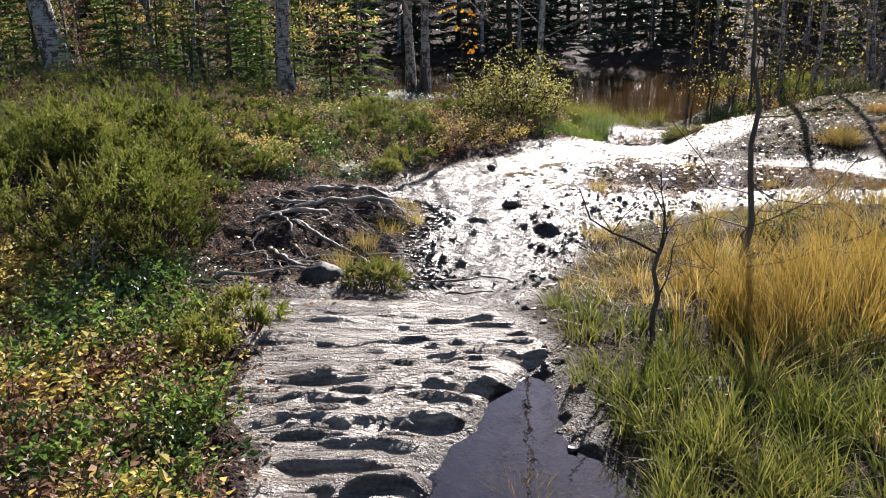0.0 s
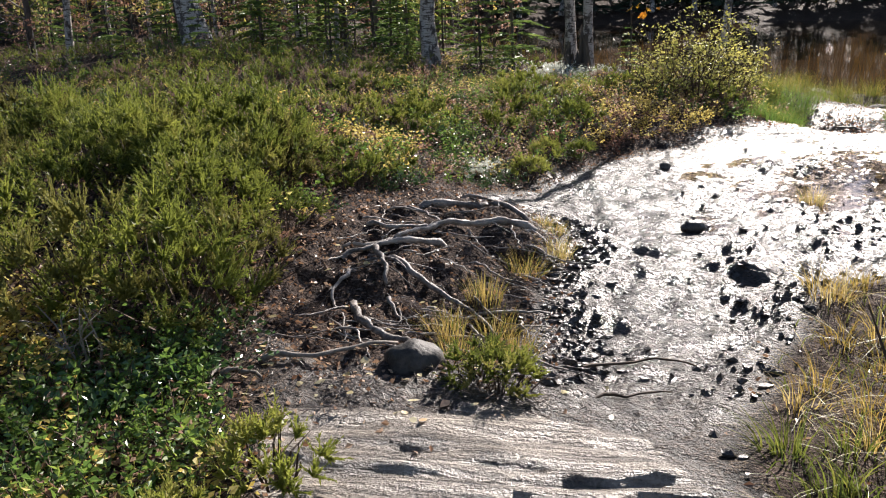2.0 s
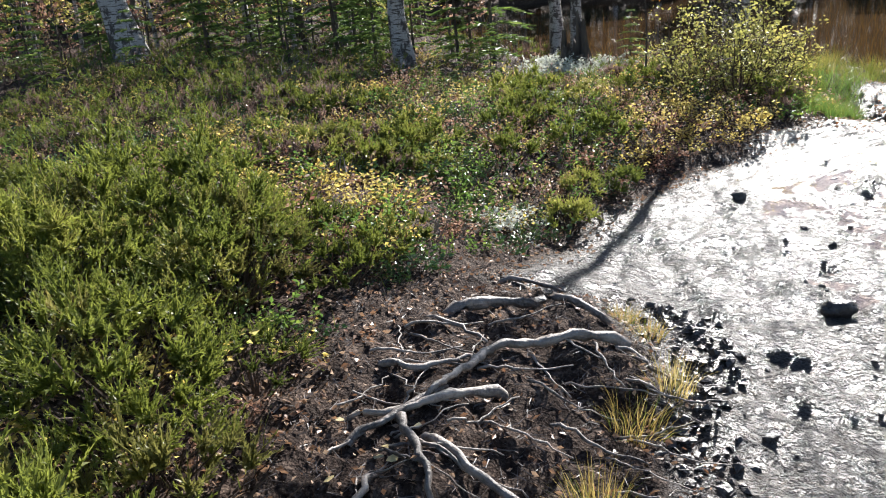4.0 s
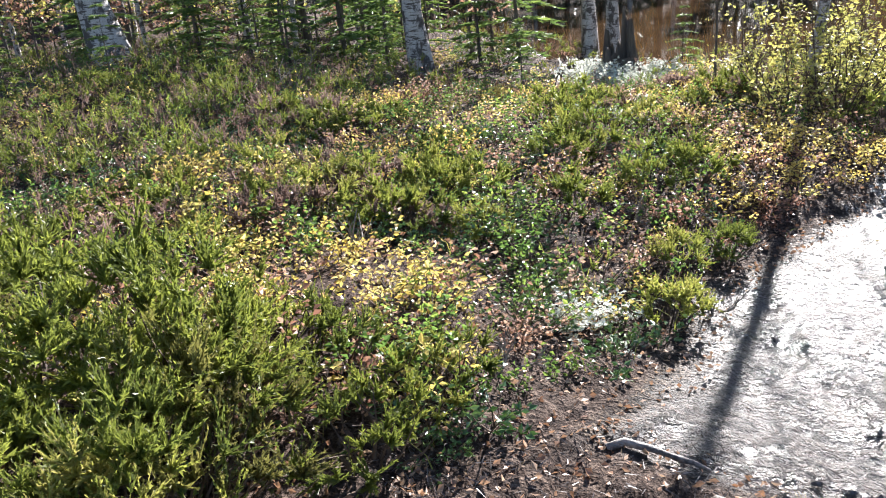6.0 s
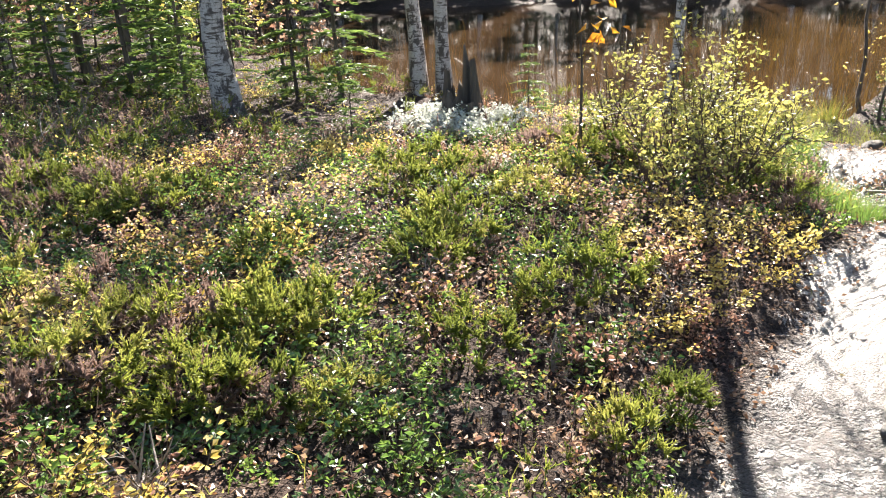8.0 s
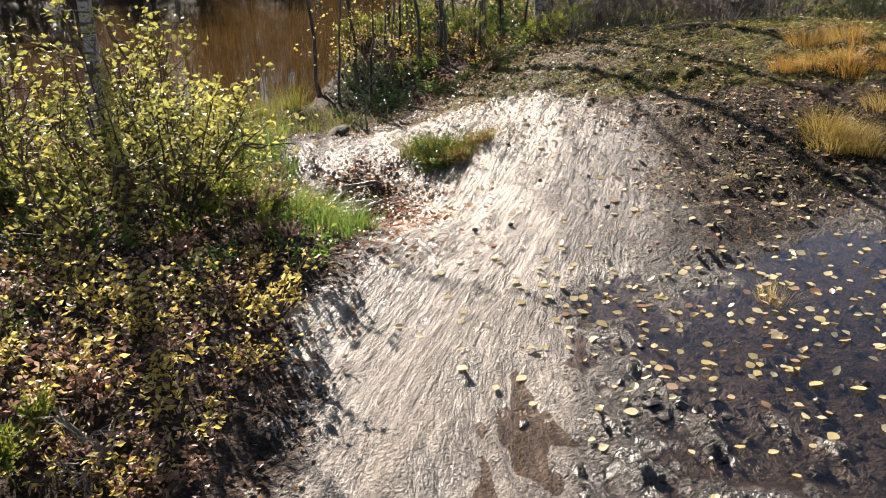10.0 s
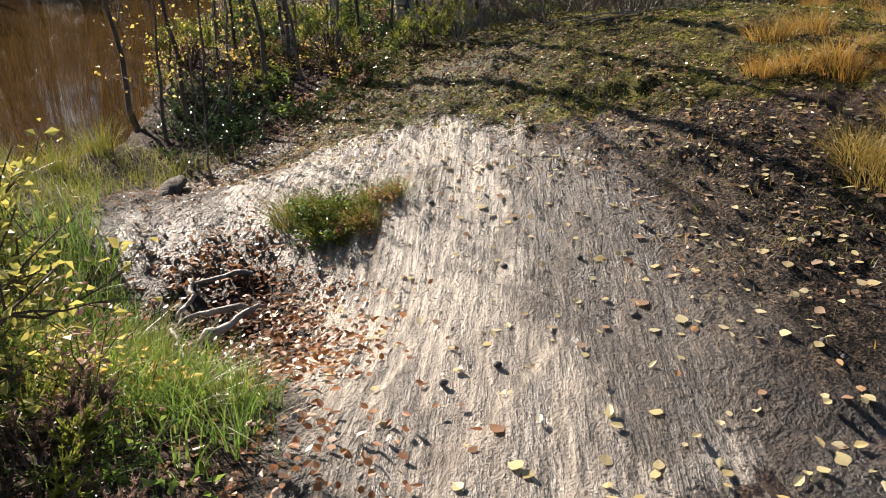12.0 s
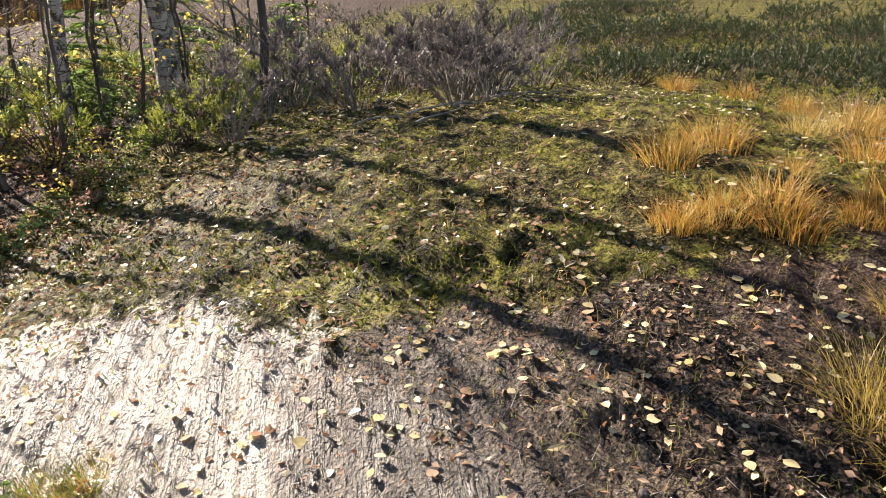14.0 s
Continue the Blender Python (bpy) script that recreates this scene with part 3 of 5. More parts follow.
def terrain(x, y, fine=True):
    """Height of the ground, and the masks of its surface."""
    x, y = np.asarray(x, float), np.asarray(y, float)
    z = np.full(x.shape, .35)
    for cx, cy, reach, high in SWELLS:
        z = z + high * np.exp(-((x - cx) ** 2 + (y - cy) ** 2) / reach ** 2)
    far = np.hypot(x - 1, y - 8)
    trod, pond = depth_in(TRODDEN, x, y), depth_in(POND, x, y)
    flat, pool, mound = depth_in(FLAT, x, y), depth_in(POOL, x, y), depth_in(MOUND, x, y)
    ragged = .09 * plan_noise(x, y, 2.2, 3)
    trod = trod + .5 * ragged * (y < 8)
    slab, dome, mossy = depth_in(SLAB, x, y) + ragged, depth_in(DOME, x, y) + 1.6 * ragged, depth_in(MOSSY, x, y) + 3 * ragged
    wild = step(-trod, 0.0, 0.5)
    z = z + wild * (0.05 * plan_noise(x, y, 1.1, 3)) + step(far, 14, 40) * 0.8 * plan_noise(x, y, .05, 3)
    z = z + step(y, 51, 72) * 7 + step(y, 60, 110) * 8 + step(-x, 12, 45) * 3.0
    z = z * (1 - step(pond, -.7, 0.1)) + step(pond, -.7, 0.1) * (POND_LEVEL - .02) - 0.6 * step(pond, 0, 3)
    z = np.maximum(z, np.where(flat > -1.3, FLAT_LEVEL + .03 * step(-flat, 0, .4) - .6 * step(-flat, .8, 1.3), -9))
    kf = step(flat, -.35 - .95 * step(x, 2.8, 3.8), .25)
    z = z * (1 - kf) + kf * (FLAT_LEVEL + .006 - .04 * step(flat, .05, .45) * step(x + .5 * (8.3 - y), 1.35, 2.0) * step(y, 6.9, 7.5))
    z = z - 0.075 * step(pool, -.06, .1)
    hollow = np.clip(np.exp(-((x - 2.4) ** 2 + (y - 11.3) ** 2) / .3) + np.exp(-((x - 3.1) ** 2 + (y - 12.9) ** 2) / .45), 0, 1)
    kr, km = np.maximum(step(slab, -.05, .12), step(dome, -.5, .42) * (1 - .9 * hollow)), step(mound, -.05, .12)
    bend = 0.05 + 0.5 * step(y, 5, 9)
    along, across = x * np.cos(bend) + y * np.sin(bend), -x * np.sin(bend) + y * np.cos(bend)
    wet = step(trod, -.05, .2) * (1 - km) * (1 - .8 * step(mossy, -.3, .3))
    beside = ((x - 2.7) * 1.7 - (y - 9.2) * 2.07) / 2.68 + 1.5 * ragged
    if fine:
        lumps = 0.022 * plan_noise(x, y, 5, 3) + 0.011 * plan_noise(x, y, 15, 3, .6)
        churned = step(plan_noise(x, y, 1.1, 2), -.1, .4)
        clods = np.maximum(0, plan_noise(x, y, 13, 2, .7)) * 0.022 * churned * (.35 + .65 * step(x, .3, .8))
        mud_k = step(trod, .02, .2) * (1 - kr) * (1 - km)
        z = z + mud_k * (lumps + clods) * (1 - .45 * step(flat, -.4, .2)) * (1 - .5 * step(x, 2.6, 3.4) * (1 - step(x + y, 12.2, 12.8)))
        crust = step(plan_noise(x, y, 7.5, 3, .6), .05, .3) * (.5 + .5 * plan_noise(x, y, 21, 2))
        z = z + mud_k * crust * (.025 * step(x - .12 * (y - 4), .35, .75) * (1 - step(y, 7, 7.6)) + .03 * np.exp(-((x - 1.6) ** 2 + (y - 7.9) ** 2) / .45))
        z = z + .008 * step(flat, -.3, .1) * plan_noise(x, y, 19, 3, .6)
        for ax, ay, bx, by in RIDGES:
            t = np.clip(((x - ax) * (bx - ax) + (y - ay) * (by - ay)) / ((bx - ax) ** 2 + (by - ay) ** 2), 0, 1)
            away = np.hypot(x - ax - t * (bx - ax), y - ay - t * (by - ay)) + .03 * plan_noise(x, y, 7, 2)
            z = z + .042 * np.exp(-(away / .05) ** 2) * (.65 + .6 * plan_noise(x, y, 12, 2))
        for at, tall, x0, x1 in LEDGES:
            edge = across - at - .025 * plan_noise(x, y, 1.8, 2) - .014 * plan_noise(x, y, 8, 3) - .012 * plan_noise(x, y, 23, 2)
            frayed = x + .14 * plan_noise(x + at, y * 2.5, 3.5, 3)
            side = step(frayed, x0 - .14, x0 + .02) * (1 - step(frayed, x1 - .06, x1 + .14))
            z = z + .5 * tall * side * step(edge, -.01, .01) * (1 - step(edge, .015, .17)) * (.3 + .7 * step(plan_noise(along * 2.4, across * .8 + at * 3, 1, 3), -.45, .1))
        q = across * 9 + .45 * plan_noise(x * .8, y * 1.6, 1.6, 3) + .2 * plan_noise(x, y, 6, 3)
        saw = 1 - (q - np.floor(q))
        front = step(slab, 0, .15) * step(y, 1.2, 2.1) * (1 - step(y, 3.0, 3.5))
        z = z + front * .019 * (saw ** 1.3 - .45) * step(plan_noise(along * 1.3, across * 2.4, 1, 2), -.6, .15)
        q3 = across * 19 + .5 * plan_noise(along * 1.1, across * 4, 1, 3)
        z = z + front * .011 * (1 - (q3 - np.floor(q3))) * step(plan_noise(along * 2.2, across * 3.5, 1, 2), -.3, .2)
        q2 = across * 9 + .5 * plan_noise(along * 1.2, across * 3, 1, 3)
        z = z + kr * (.012 * ((1 - (q2 - np.floor(q2))) - .5) * step(plan_noise(along * 1.5, across * 4, 1, 2), -.3, .4) + .02 * plan_noise(along * 2.2, across * 13, 1, 3, .6))
        z = z + km * (.03 * plan_noise(x, y, 4, 3) + .022 * plan_noise(x, y, 14, 3, .6)) + .035 * km * step(plan_noise(x, y, 1.5, 2), -.2, .3)
        z = z + (1 - step(trod, -.1, .05)) * .02 * plan_noise(x, y, 9, 2) * (far < 16)
        z = z + step(mossy, 0, .3) * (.012 * plan_noise(x, y, 6, 3) + .012 * plan_noise(x, y, 13, 2))
    wet = wet * (.55 + .45 * np.maximum(step(plan_noise(x, y, .9, 3), -.4, .3), step(y, 3.8, 4.4) * (1 - step(y, 6.5, 7.5))))
    wet = wet * (1 - .6 * step(flat, .1, .5) * step(x, 1.7, 2.3) * step(y, 6.9, 7.5))
    wet = wet * (1 - .85 * step(dome, -.3, .3) * step(y, 9.75, 10.3)) * (1 - .9 * step(x + y, 11.3, 11.9) * step(y, 8.4, 8.8) * step(beside, .0, .4)) * (1 - .9 * hollow)
    mud = step(trod, -.1, .1) * (1 - kr) * (1 - .8 * km) * (1 - .75 * step(mossy, -.4, .4))
    moss = step(mossy, -.4, .4) * (1 - .25 * step(x, 6.5, 9)) * (1 - .6 * step(dome, -.1, .3))
    grit = step(beside, -.6, -.12) * (1 - step(beside, .3, .8)) * step(y, 8.9, 9.25) * (1 - step(mossy, -.1, .5)) * step(trod, 0, .2)
    sunk = step(pool, -.04, .06)
    wet, mud = np.maximum(wet, sunk), np.maximum(mud, sunk)
    return z, dict(rock=kr * (1 - .35 * step(mossy, -.3, .3)) * (1 - sunk), grit=grit, mud=mud, moss=moss, wet=np.clip(wet, 0, 1)), np.stack([along, across, z], -1), trod, pond


def lay(x, y):
    return terrain(np.atleast_1d(x), np.atleast_1d(y))[0]


def lines(lo, hi, fine, end_lo, end_hi):
    mid = list(np.arange(lo, hi, fine))
    for sign, end, out in ((-1, end_lo, []), (1, end_hi, [])):
        p, s = (lo if sign < 0 else mid[-1]), fine
        while (p > end) if sign < 0 else (p < end):
            s = min(s * 1.18, 60)
            p = p + sign * s
            out.append(p)
        mid = out[::-1] + mid if sign < 0 else mid + out
    return np.array(mid)


def build_ground():
    gx, gy = lines(-1.6, 5.4, .026, -900, 900), lines(1.7, 12.8, .028, -600, 1500)
    gy = np.sort(np.concatenate([gy, np.arange(1.95, 3.6, .0203)]))
    X, Y = np.meshgrid(gx, gy, indexing="ij")
    z, masks, grain, _, _ = terrain(X.ravel(), Y.ravel())
    n, m = X.shape
    i, j = np.meshgrid(np.arange(n - 1), np.arange(m - 1), indexing="ij")
    i, j = i.ravel(), j.ravel()
    bag = Bag()
    bag.add(np.stack([X.ravel(), Y.ravel(), z], 1), np.stack([i * m + j, (i + 1) * m + j, (i + 1) * m + j + 1, i * m + j + 1], 1))
    ob = part("ground", bag, M_GROUND, smooth=True)
    for k, v in masks.items():
        ob.data.attributes.new(k, "FLOAT", "POINT").data.foreach_set("value", v)
    ob.data.attributes.new("grain", "FLOAT_VECTOR", "POINT").data.foreach_set("vector", grain.ravel())
    return tagged(ob, "trodden peat, wet mud, moss and bare gneiss of a lakeside trail", "ground", kind="structure")


build_ground()


def sheet(name, poly, z, mat, label, grow=0.0):
    bm = bmesh.new()
    c = np.mean(poly, 0)
    ring = []
    for x, y in poly:
        w = np.array([x, y]) - c
        w = w * (1 + grow / max(np.linalg.norm(w), .1)) + c
        ring.append(bm.verts.new((w[0], w[1], z)))
    f = bm.faces.new(ring)
    if f.normal.z < 0:
        bmesh.ops.reverse_faces(bm, faces=[f])
    bmesh.ops.triangulate(bm, faces=bm.faces[:])
    me = bpy.data.meshes.new(name)
    bm.to_mesh(me)
    me.materials.append(mat)
    return tagged(new(name, me), label, "water", kind="structure")


sheet("pond_water", POND, POND_LEVEL, M_POND, "still brown peaty pond water with dark reflections", 1.2)
sheet("puddle_water", POOL, POOL_LEVEL, M_POOL, "shallow rain pool on trodden bedrock", .08)
sheet("puddle_water", FLAT, FLAT_LEVEL + .002, M_PUDDLE, "thin muddy water film over a churned trail", .3)

# ---- plants ----
def scatter(n, x0, x1, y0, y1, keep, seed):
    """Random places on the plan for which keep(x, y) gives a chance of 0 to 1."""
    r = np.random.default_rng(seed)
    x, y = r.uniform(x0, x1, n), r.uniform(y0, y1, n)
    ok = r.uniform(size=n) < keep(x, y)
    x, y = x[ok], y[ok]
    return np.stack([x, y, terrain(x, y)[0]], 1)


def stamp(bag, proto, places, sizes, seed, slots=None):
    """Joins copies of a small plant into one big mesh."""
    r = np.random.default_rng(seed)
    base = np.concatenate(proto.v)
    for p, s in zip(places, np.broadcast_to(sizes, len(places))):
        a = r.uniform(0, 6.283)
        c, q = np.cos(a) * s, np.sin(a) * s
        v = np.stack([base[:, 0] * c - base[:, 1] * q, base[:, 0] * q + base[:, 1] * c, base[:, 2] * s], 1) + p
        bag.v.append(v)
        bag.f += [(f + bag.n, k) for f, k in proto.f]
        bag.n += len(v)


def needles(bag, p, d, length, width, slot, r):
    """Tiny single-faced leaves."""
    n = len(p)
    d = unit(d)
    side = unit(np.cross(d, r.normal(size=(n, 3)))) * (np.broadcast_to(width, n)[:, None] * .5)
    v = np.stack([p - side, p + side, p + d * np.broadcast_to(length, n)[:, None]], 1)
    bag.add(v, np.arange(n)[:, None] * 3 + [0, 1, 2], slot)


def heather(seed, high=.4, wide=.3, shoots=95, per=12, stems=18):
    """Stems and leafy upright shoots of one heather bush."""
    r = np.random.default_rng(seed)
    wood, green = Bag(), Bag()
    for _ in range(stems):
        a, s = r.uniform(0, 6.283), r.uniform(.2, 1) ** .7
        end = np.array([np.cos(a) * wide * s, np.sin(a) * wide * s, high * (.75 - .4 * s * s) * r.uniform(.75, 1)])
        mid = end * [.55, .55, .45] + r.normal(size=3) * .02
        tube(wood, [np.array([np.cos(a), np.sin(a), 0]) * .03 * s + [0, 0, -.03], mid, end], [.005, .0035, .0015], 3, r=r)
    sprays = max(6, shoots // 8)
    a, s = r.uniform(0, 6.283, sprays), r.uniform(0, 1, sprays) ** .5
    heart = np.stack([np.cos(a) * wide * s * .8, np.sin(a) * wide * s * .8, high * (.82 - .5 * s ** 2) * r.uniform(.65, 1.0, sprays)], 1)
    fan = unit(np.stack([np.cos(a) * s * .8, np.sin(a) * s * .8, np.full(sprays, 1.0)], 1))
    k = np.arange(shoots) % sprays
    way = unit(fan[k] + r.normal(size=(shoots, 3)) * .5)
    long = r.uniform(.05, .115, shoots) * (high / .4) ** .5
    tip = heart[k] + way * long[:, None]
    t = r.uniform(0, 1, (shoots, per))
    at = (tip[:, None] - way[:, None] * (long[:, None] * t)[..., None]).reshape(-1, 3)
    out = (way[:, None] * 1.3 + r.normal(size=(shoots, per, 3)) * .6).reshape(-1, 3)
    size = (.010 + .010 * t.ravel()) * r.uniform(.7, 1.2, shoots * per)
    needles(green, at, out, size * 1.15, size * .5, 0, r)
    needles(green, tip - way * long[:, None], way, long * 1.08, .007, 0, r)
    return wood, green


def shrub(seed, high=.22, wide=.16, stems=9, per=12, leaf=.019):
    """A low shrub with oval leaves on thin branching stems."""
    r = np.random.default_rng(seed)
    wood, green = Bag(), Bag()
    for _ in range(stems):
        a = r.uniform(0, 6.283)
        line = wander((0, 0, -.02), (np.cos(a) * .6, np.sin(a) * .6, 1), high * r.uniform(.7, 1.2), 5, .28, r)
        thin = slice(None, None, 2) if stems < 7 else slice(None)
        line[:, :2] *= wide / .16
        tube(wood, line[thin], np.linspace(.003, .001, 5)[thin], 3, r=r)
        k = r.uniform(1.2, 4, per)
        i = np.minimum(k.astype(int), 3)
        p = line[i] + (line[i + 1] - line[i]) * (k - i)[:, None] + r.normal(size=(per, 3)) * .012
        d = np.stack([r.normal(size=per), r.normal(size=per), r.uniform(-.2, .7, per)], 1)
        sz = leaf * r.uniform(.7, 1.25, per)
        leaves(green, p, d, sz * 1.25, sz * .75, r=r)
    return wood, green


def thing(name, wood, green, wood_mat, green_mat, label, category, group="", part_name="foliage"):
    ob = part(name, wood, wood_mat)
    part(part_name, green, green_mat, ob, kind="stuff")
    return tagged(ob, label, category, group)


def set_down(proto, places, size, seed, tilt=6):
    """The prototype goes to the first place; copies go to the others."""
    r = np.random.default_rng(seed)
    sizes = r.uniform(*size, len(places))
    for k, (p, s) in enumerate(zip(places, sizes)):
        m = pose(p[0], p[1], p[2] - .01, r.uniform(-tilt, tilt), r.uniform(-tilt, tilt), r.uniform(0, 360)) @ Matrix.Diagonal((s, s, s * r.uniform(.85, 1.15), 1))
        if k == 0:
            first = m
        else:
            ob = copy_thing(proto, pose(0, 0, 0))
            ob.matrix_basis = m
    proto.matrix_basis = first


BANK = [(-1.42, 4.1), (-1.5, 5.0), (-1.52, 5.9), (-1.6, 6.2), (-2.3, 6.5), (-3.4, 7.2), (-7, 8.5), (-7, 4.6), (-2.6, 4.1), (-1.9, 4.0)]
HEATH = [(-.72, 1.2), (-.75, 2), (-.85, 2.7), (-1.05, 3.3), (-1.5, 4.1), (-1.5, 6), (-1.1, 6.5), (-.68, 7.15), (-.45, 7.9), (-.05, 8.42), (.4, 8.9), (.8, 9.25), (1.05, 9.6), (1.5, 10.1), (1.95, 10.8), (2, 12.5), (1.2, 14.6),
         (.2, 15.8), (-1.2, 17.2), (-3.5, 21), (-15, 21), (-15, 1.2)]
GRASSLAND = [(.66, .6), (.62, 2.2), (.6, 3.1), (.55, 3.7), (.82, 4.6), (1.15, 5.35), (2.2, 5.5), (3.2, 5.7), (4.7, 6.5), (5, 7.7), (4.7, 8.6), (6, 8.6), (9, 7), (9, .6)]
EAST = [(4.2, 13.7), (5.2, 13.2), (5.7, 12.4), (6.1, 11.5), (6.4, 10.9), (7.2, 10.7), (9, 10.8), (14, 11), (14, 17), (9, 18), (7, 17), (5.5, 15.6)]


def near(x, y, cx, cy, reach):
    return np.exp(-((x - cx) ** 2 + (y - cy) ** 2) / reach ** 2)


def heath_mix(x, y):
    """How much of a place is heather rather than berry shrubs."""
    return np.clip(.5 + .9 * plan_noise(x, y, .9, 2) + .8 * (depth_in(BANK, x, y) > 0) - .3 * (y < 3.9), 0, 1)


# tall green heather on the bank beside the roots
g = [thing("heather_bush", *heather(s, h, w, n, 24), M_STEM, m, "bushy green heather with upright leafy shoots", "heather", "heather on the bank")
     for s, h, w, n, m in ((1, .5, .36, 230, M_HEATHER), (2, .44, .32, 210, M_HEATHER), (3, .4, .34, 210, M_HEATHER_OLIVE))]
bank = scatter(900, -4.5, -1.3, 3.9, 9, lambda x, y: (depth_in(BANK, x, y) > .02) * .35, 11)[:84]
for k in range(3):
    set_down(g[k], bank[k::3], (.75, 1.35), 20 + k)
# lower heather, green and faded, through the open heath
low = scatter(2500, -3.6, 1.9, 5.8, 12.5, lambda x, y: (depth_in(HEATH, x, y) > .1) * (depth_in(BANK, x, y) < 0) * step(heath_mix(x, y), .35, .7) * .3, 12)
r0 = np.random.default_rng(5)
r0.shuffle(low)
low = low[:125]
g = [thing("heather_bush", *heather(s, h, w, n, 24), M_STEM, m, lab, "heather", "heather of the open heath")
     for s, h, w, n, m, lab in ((4, .28, .22, 100, M_HEATHER, "low green heather bush among berry shrubs"), (5, .23, .24, 95, M_HEATHER, "low green heather bush among berry shrubs"), (6, .24, .19, 80, M_HEATHER_DRY, "faded brown heather bush past its bloom"))]
for k in range(3):
    set_down(g[k], low[k::3], (.75, 1.25), 30 + k)
# heather at the trail's lower edge and beside the roots
edge = np.array([(-.32, 4.12), (-.42, 4.2), (-.85, 3.32), (-.95, 3.0), (-.2, 8.25), (-.45, 8.0), (-.55, 7.55)])
edge = np.column_stack([edge, terrain(edge[:, 0], edge[:, 1])[0]])
set_down(thing("heather_bush", *heather(8, .24, .19, 230), M_STEM, M_HEATHER, "small green heather tuft at the edge of the trail", "heather", "heather along the trail"), edge, (.8, 1.1), 33)
# green heather through the berry shrubs beside the willows
amid = scatter(90, -2.0, -.2, 8.0, 10.4, lambda x, y: (depth_in(HEATH, x, y) > .15) * .6, 177)[:13]
set_down(thing("heather_bush", *heather(12, .3, .24, 170, 24), M_STEM, M_HEATHER, "fresh green heather bush between yellow berry shrubs", "heather", "heather beside the willows"), amid, (.8, 1.2), 37)
# the great faded heather thicket behind the moss
old = scatter(300, 5.9, 9.5, 10.9, 13.2, lambda x, y: (np.hypot((x - 7.4) / 1.6, y - 11.9) < 1) * .5, 13)[:26]
set_down(thing("heather_bush", *heather(9, .6, .36, 190), M_TWIG, M_HEATHER_GREY, "tall grey-brown withered heather beside the moss", "heather", "withered heather thicket"), old, (.8, 1.2), 34)
dark = scatter(900, 4.2, 9, 12.4, 16.5, lambda x, y: (depth_in(EAST, x, y) > .05) * .3, 14)[:30]
set_down(thing("heather_bush", *heather(10, .42, .3, 150), M_STEM, M_HEATHER, "dark green heather under the saplings", "heather", "heather under the saplings"), dark, (.7, 1.2), 35)

# berry shrubs
kinds = [(M_BILB_YELLOW, "yellow autumn bilberry shrub with thin brown stems"), (M_BILB_RED, "rusty red bilberry shrub with thin brown stems"), (M_BILB_GREEN, "green bilberry shrub with thin brown stems")]
berry = scatter(3000, -3.6, 1.9, 1.6, 12.5, lambda x, y: (depth_in(HEATH, x, y) > .03) * (depth_in(BANK, x, y) < -.05) * (1 - .6 * heath_mix(x, y)) * .4, 15)
r0.shuffle(berry)
tone = plan_noise(berry[:, 0], berry[:, 1], 1.3, 2) + r0.normal(size=len(berry)) * .3 - .3 * (berry[:, 1] < 4)
for k, (m, lab) in enumerate(kinds):
    pick = berry[(tone > .22) if k == 0 else (abs(tone) <= .22) if k == 1 else (tone < -.22)][:95]
    set_down(thing("bilberry_shrub", *shrub(40 + k, .24, .2, 10, 14), M_STEM, m, lab, "shrub", "bilberry shrubs of the heath"), pick, (.7, 1.3), 43 + k, 10)

# undergrowth that nobody could count
under = Bag()
protos = [shrub(50 + k, .17, .24, 5, 17, .0205) for k in range(4)]
cover = scatter(13000, -9, 2, 1.3, 18, lambda x, y: (depth_in(HEATH, x, y) > -.02) * (.75 - .5 * (depth_in(BANK, x, y) > .1)) * np.where(y > 10, .5, .8) * np.where(x < -4, .45, 1), 16)
cover = cover[r0.uniform(size=len(cover)) < np.where(cover[:, 1] > 12, .25, .72)]
cover = np.concatenate([cover, scatter(1100, -2.8, -.65, 1.5, 4.2, lambda x, y: (depth_in(HEATH, x, y) > -.04) * .8, 172), scatter(500, -7, -3, 8, 14, lambda x, y: .8 + 0 * x, 173), scatter(1300, 4, 9, 12.8, 16.5, lambda x, y: (depth_in(EAST, x, y) > -.1) * .6, 171)])
tone = plan_noise(cover[:, 0], cover[:, 1], 1.1, 2) + r0.normal(size=len(cover)) * .32 + .35 * (cover[:, 1] > 2.8) * (cover[:, 1] < 4.4) - .3 * (cover[:, 0] > 3) - .5 * (cover[:, 0] < -3) * (cover[:, 1] > 8)
for k, (w, l) in enumerate(protos):
    sel = cover[(tone > .3) if k == 0 else (tone > .0) & (tone <= .3) if k == 1 else (tone > -.35) & (tone <= .0) if k == 2 else (tone <= -.35)]
    b = Bag()
    b.v, b.n = list(w.v) + list(l.v), w.n + l.n
    b.f = [(f, 0) for f, _ in w.f] + [(f + w.n, k + 1) for f, _ in l.f]
    stamp(under, b, sel, r0.uniform(.6, 1.3, len(sel)), 60 + k)
tagged(part("undergrowth", under, [M_STEM, M_BILB_YELLOW, M_BILB_RED, M_BILB_GREEN, M_LINGON]), "mixed berry undergrowth in green, yellow and rust", "undergrowth", kind="stuff")

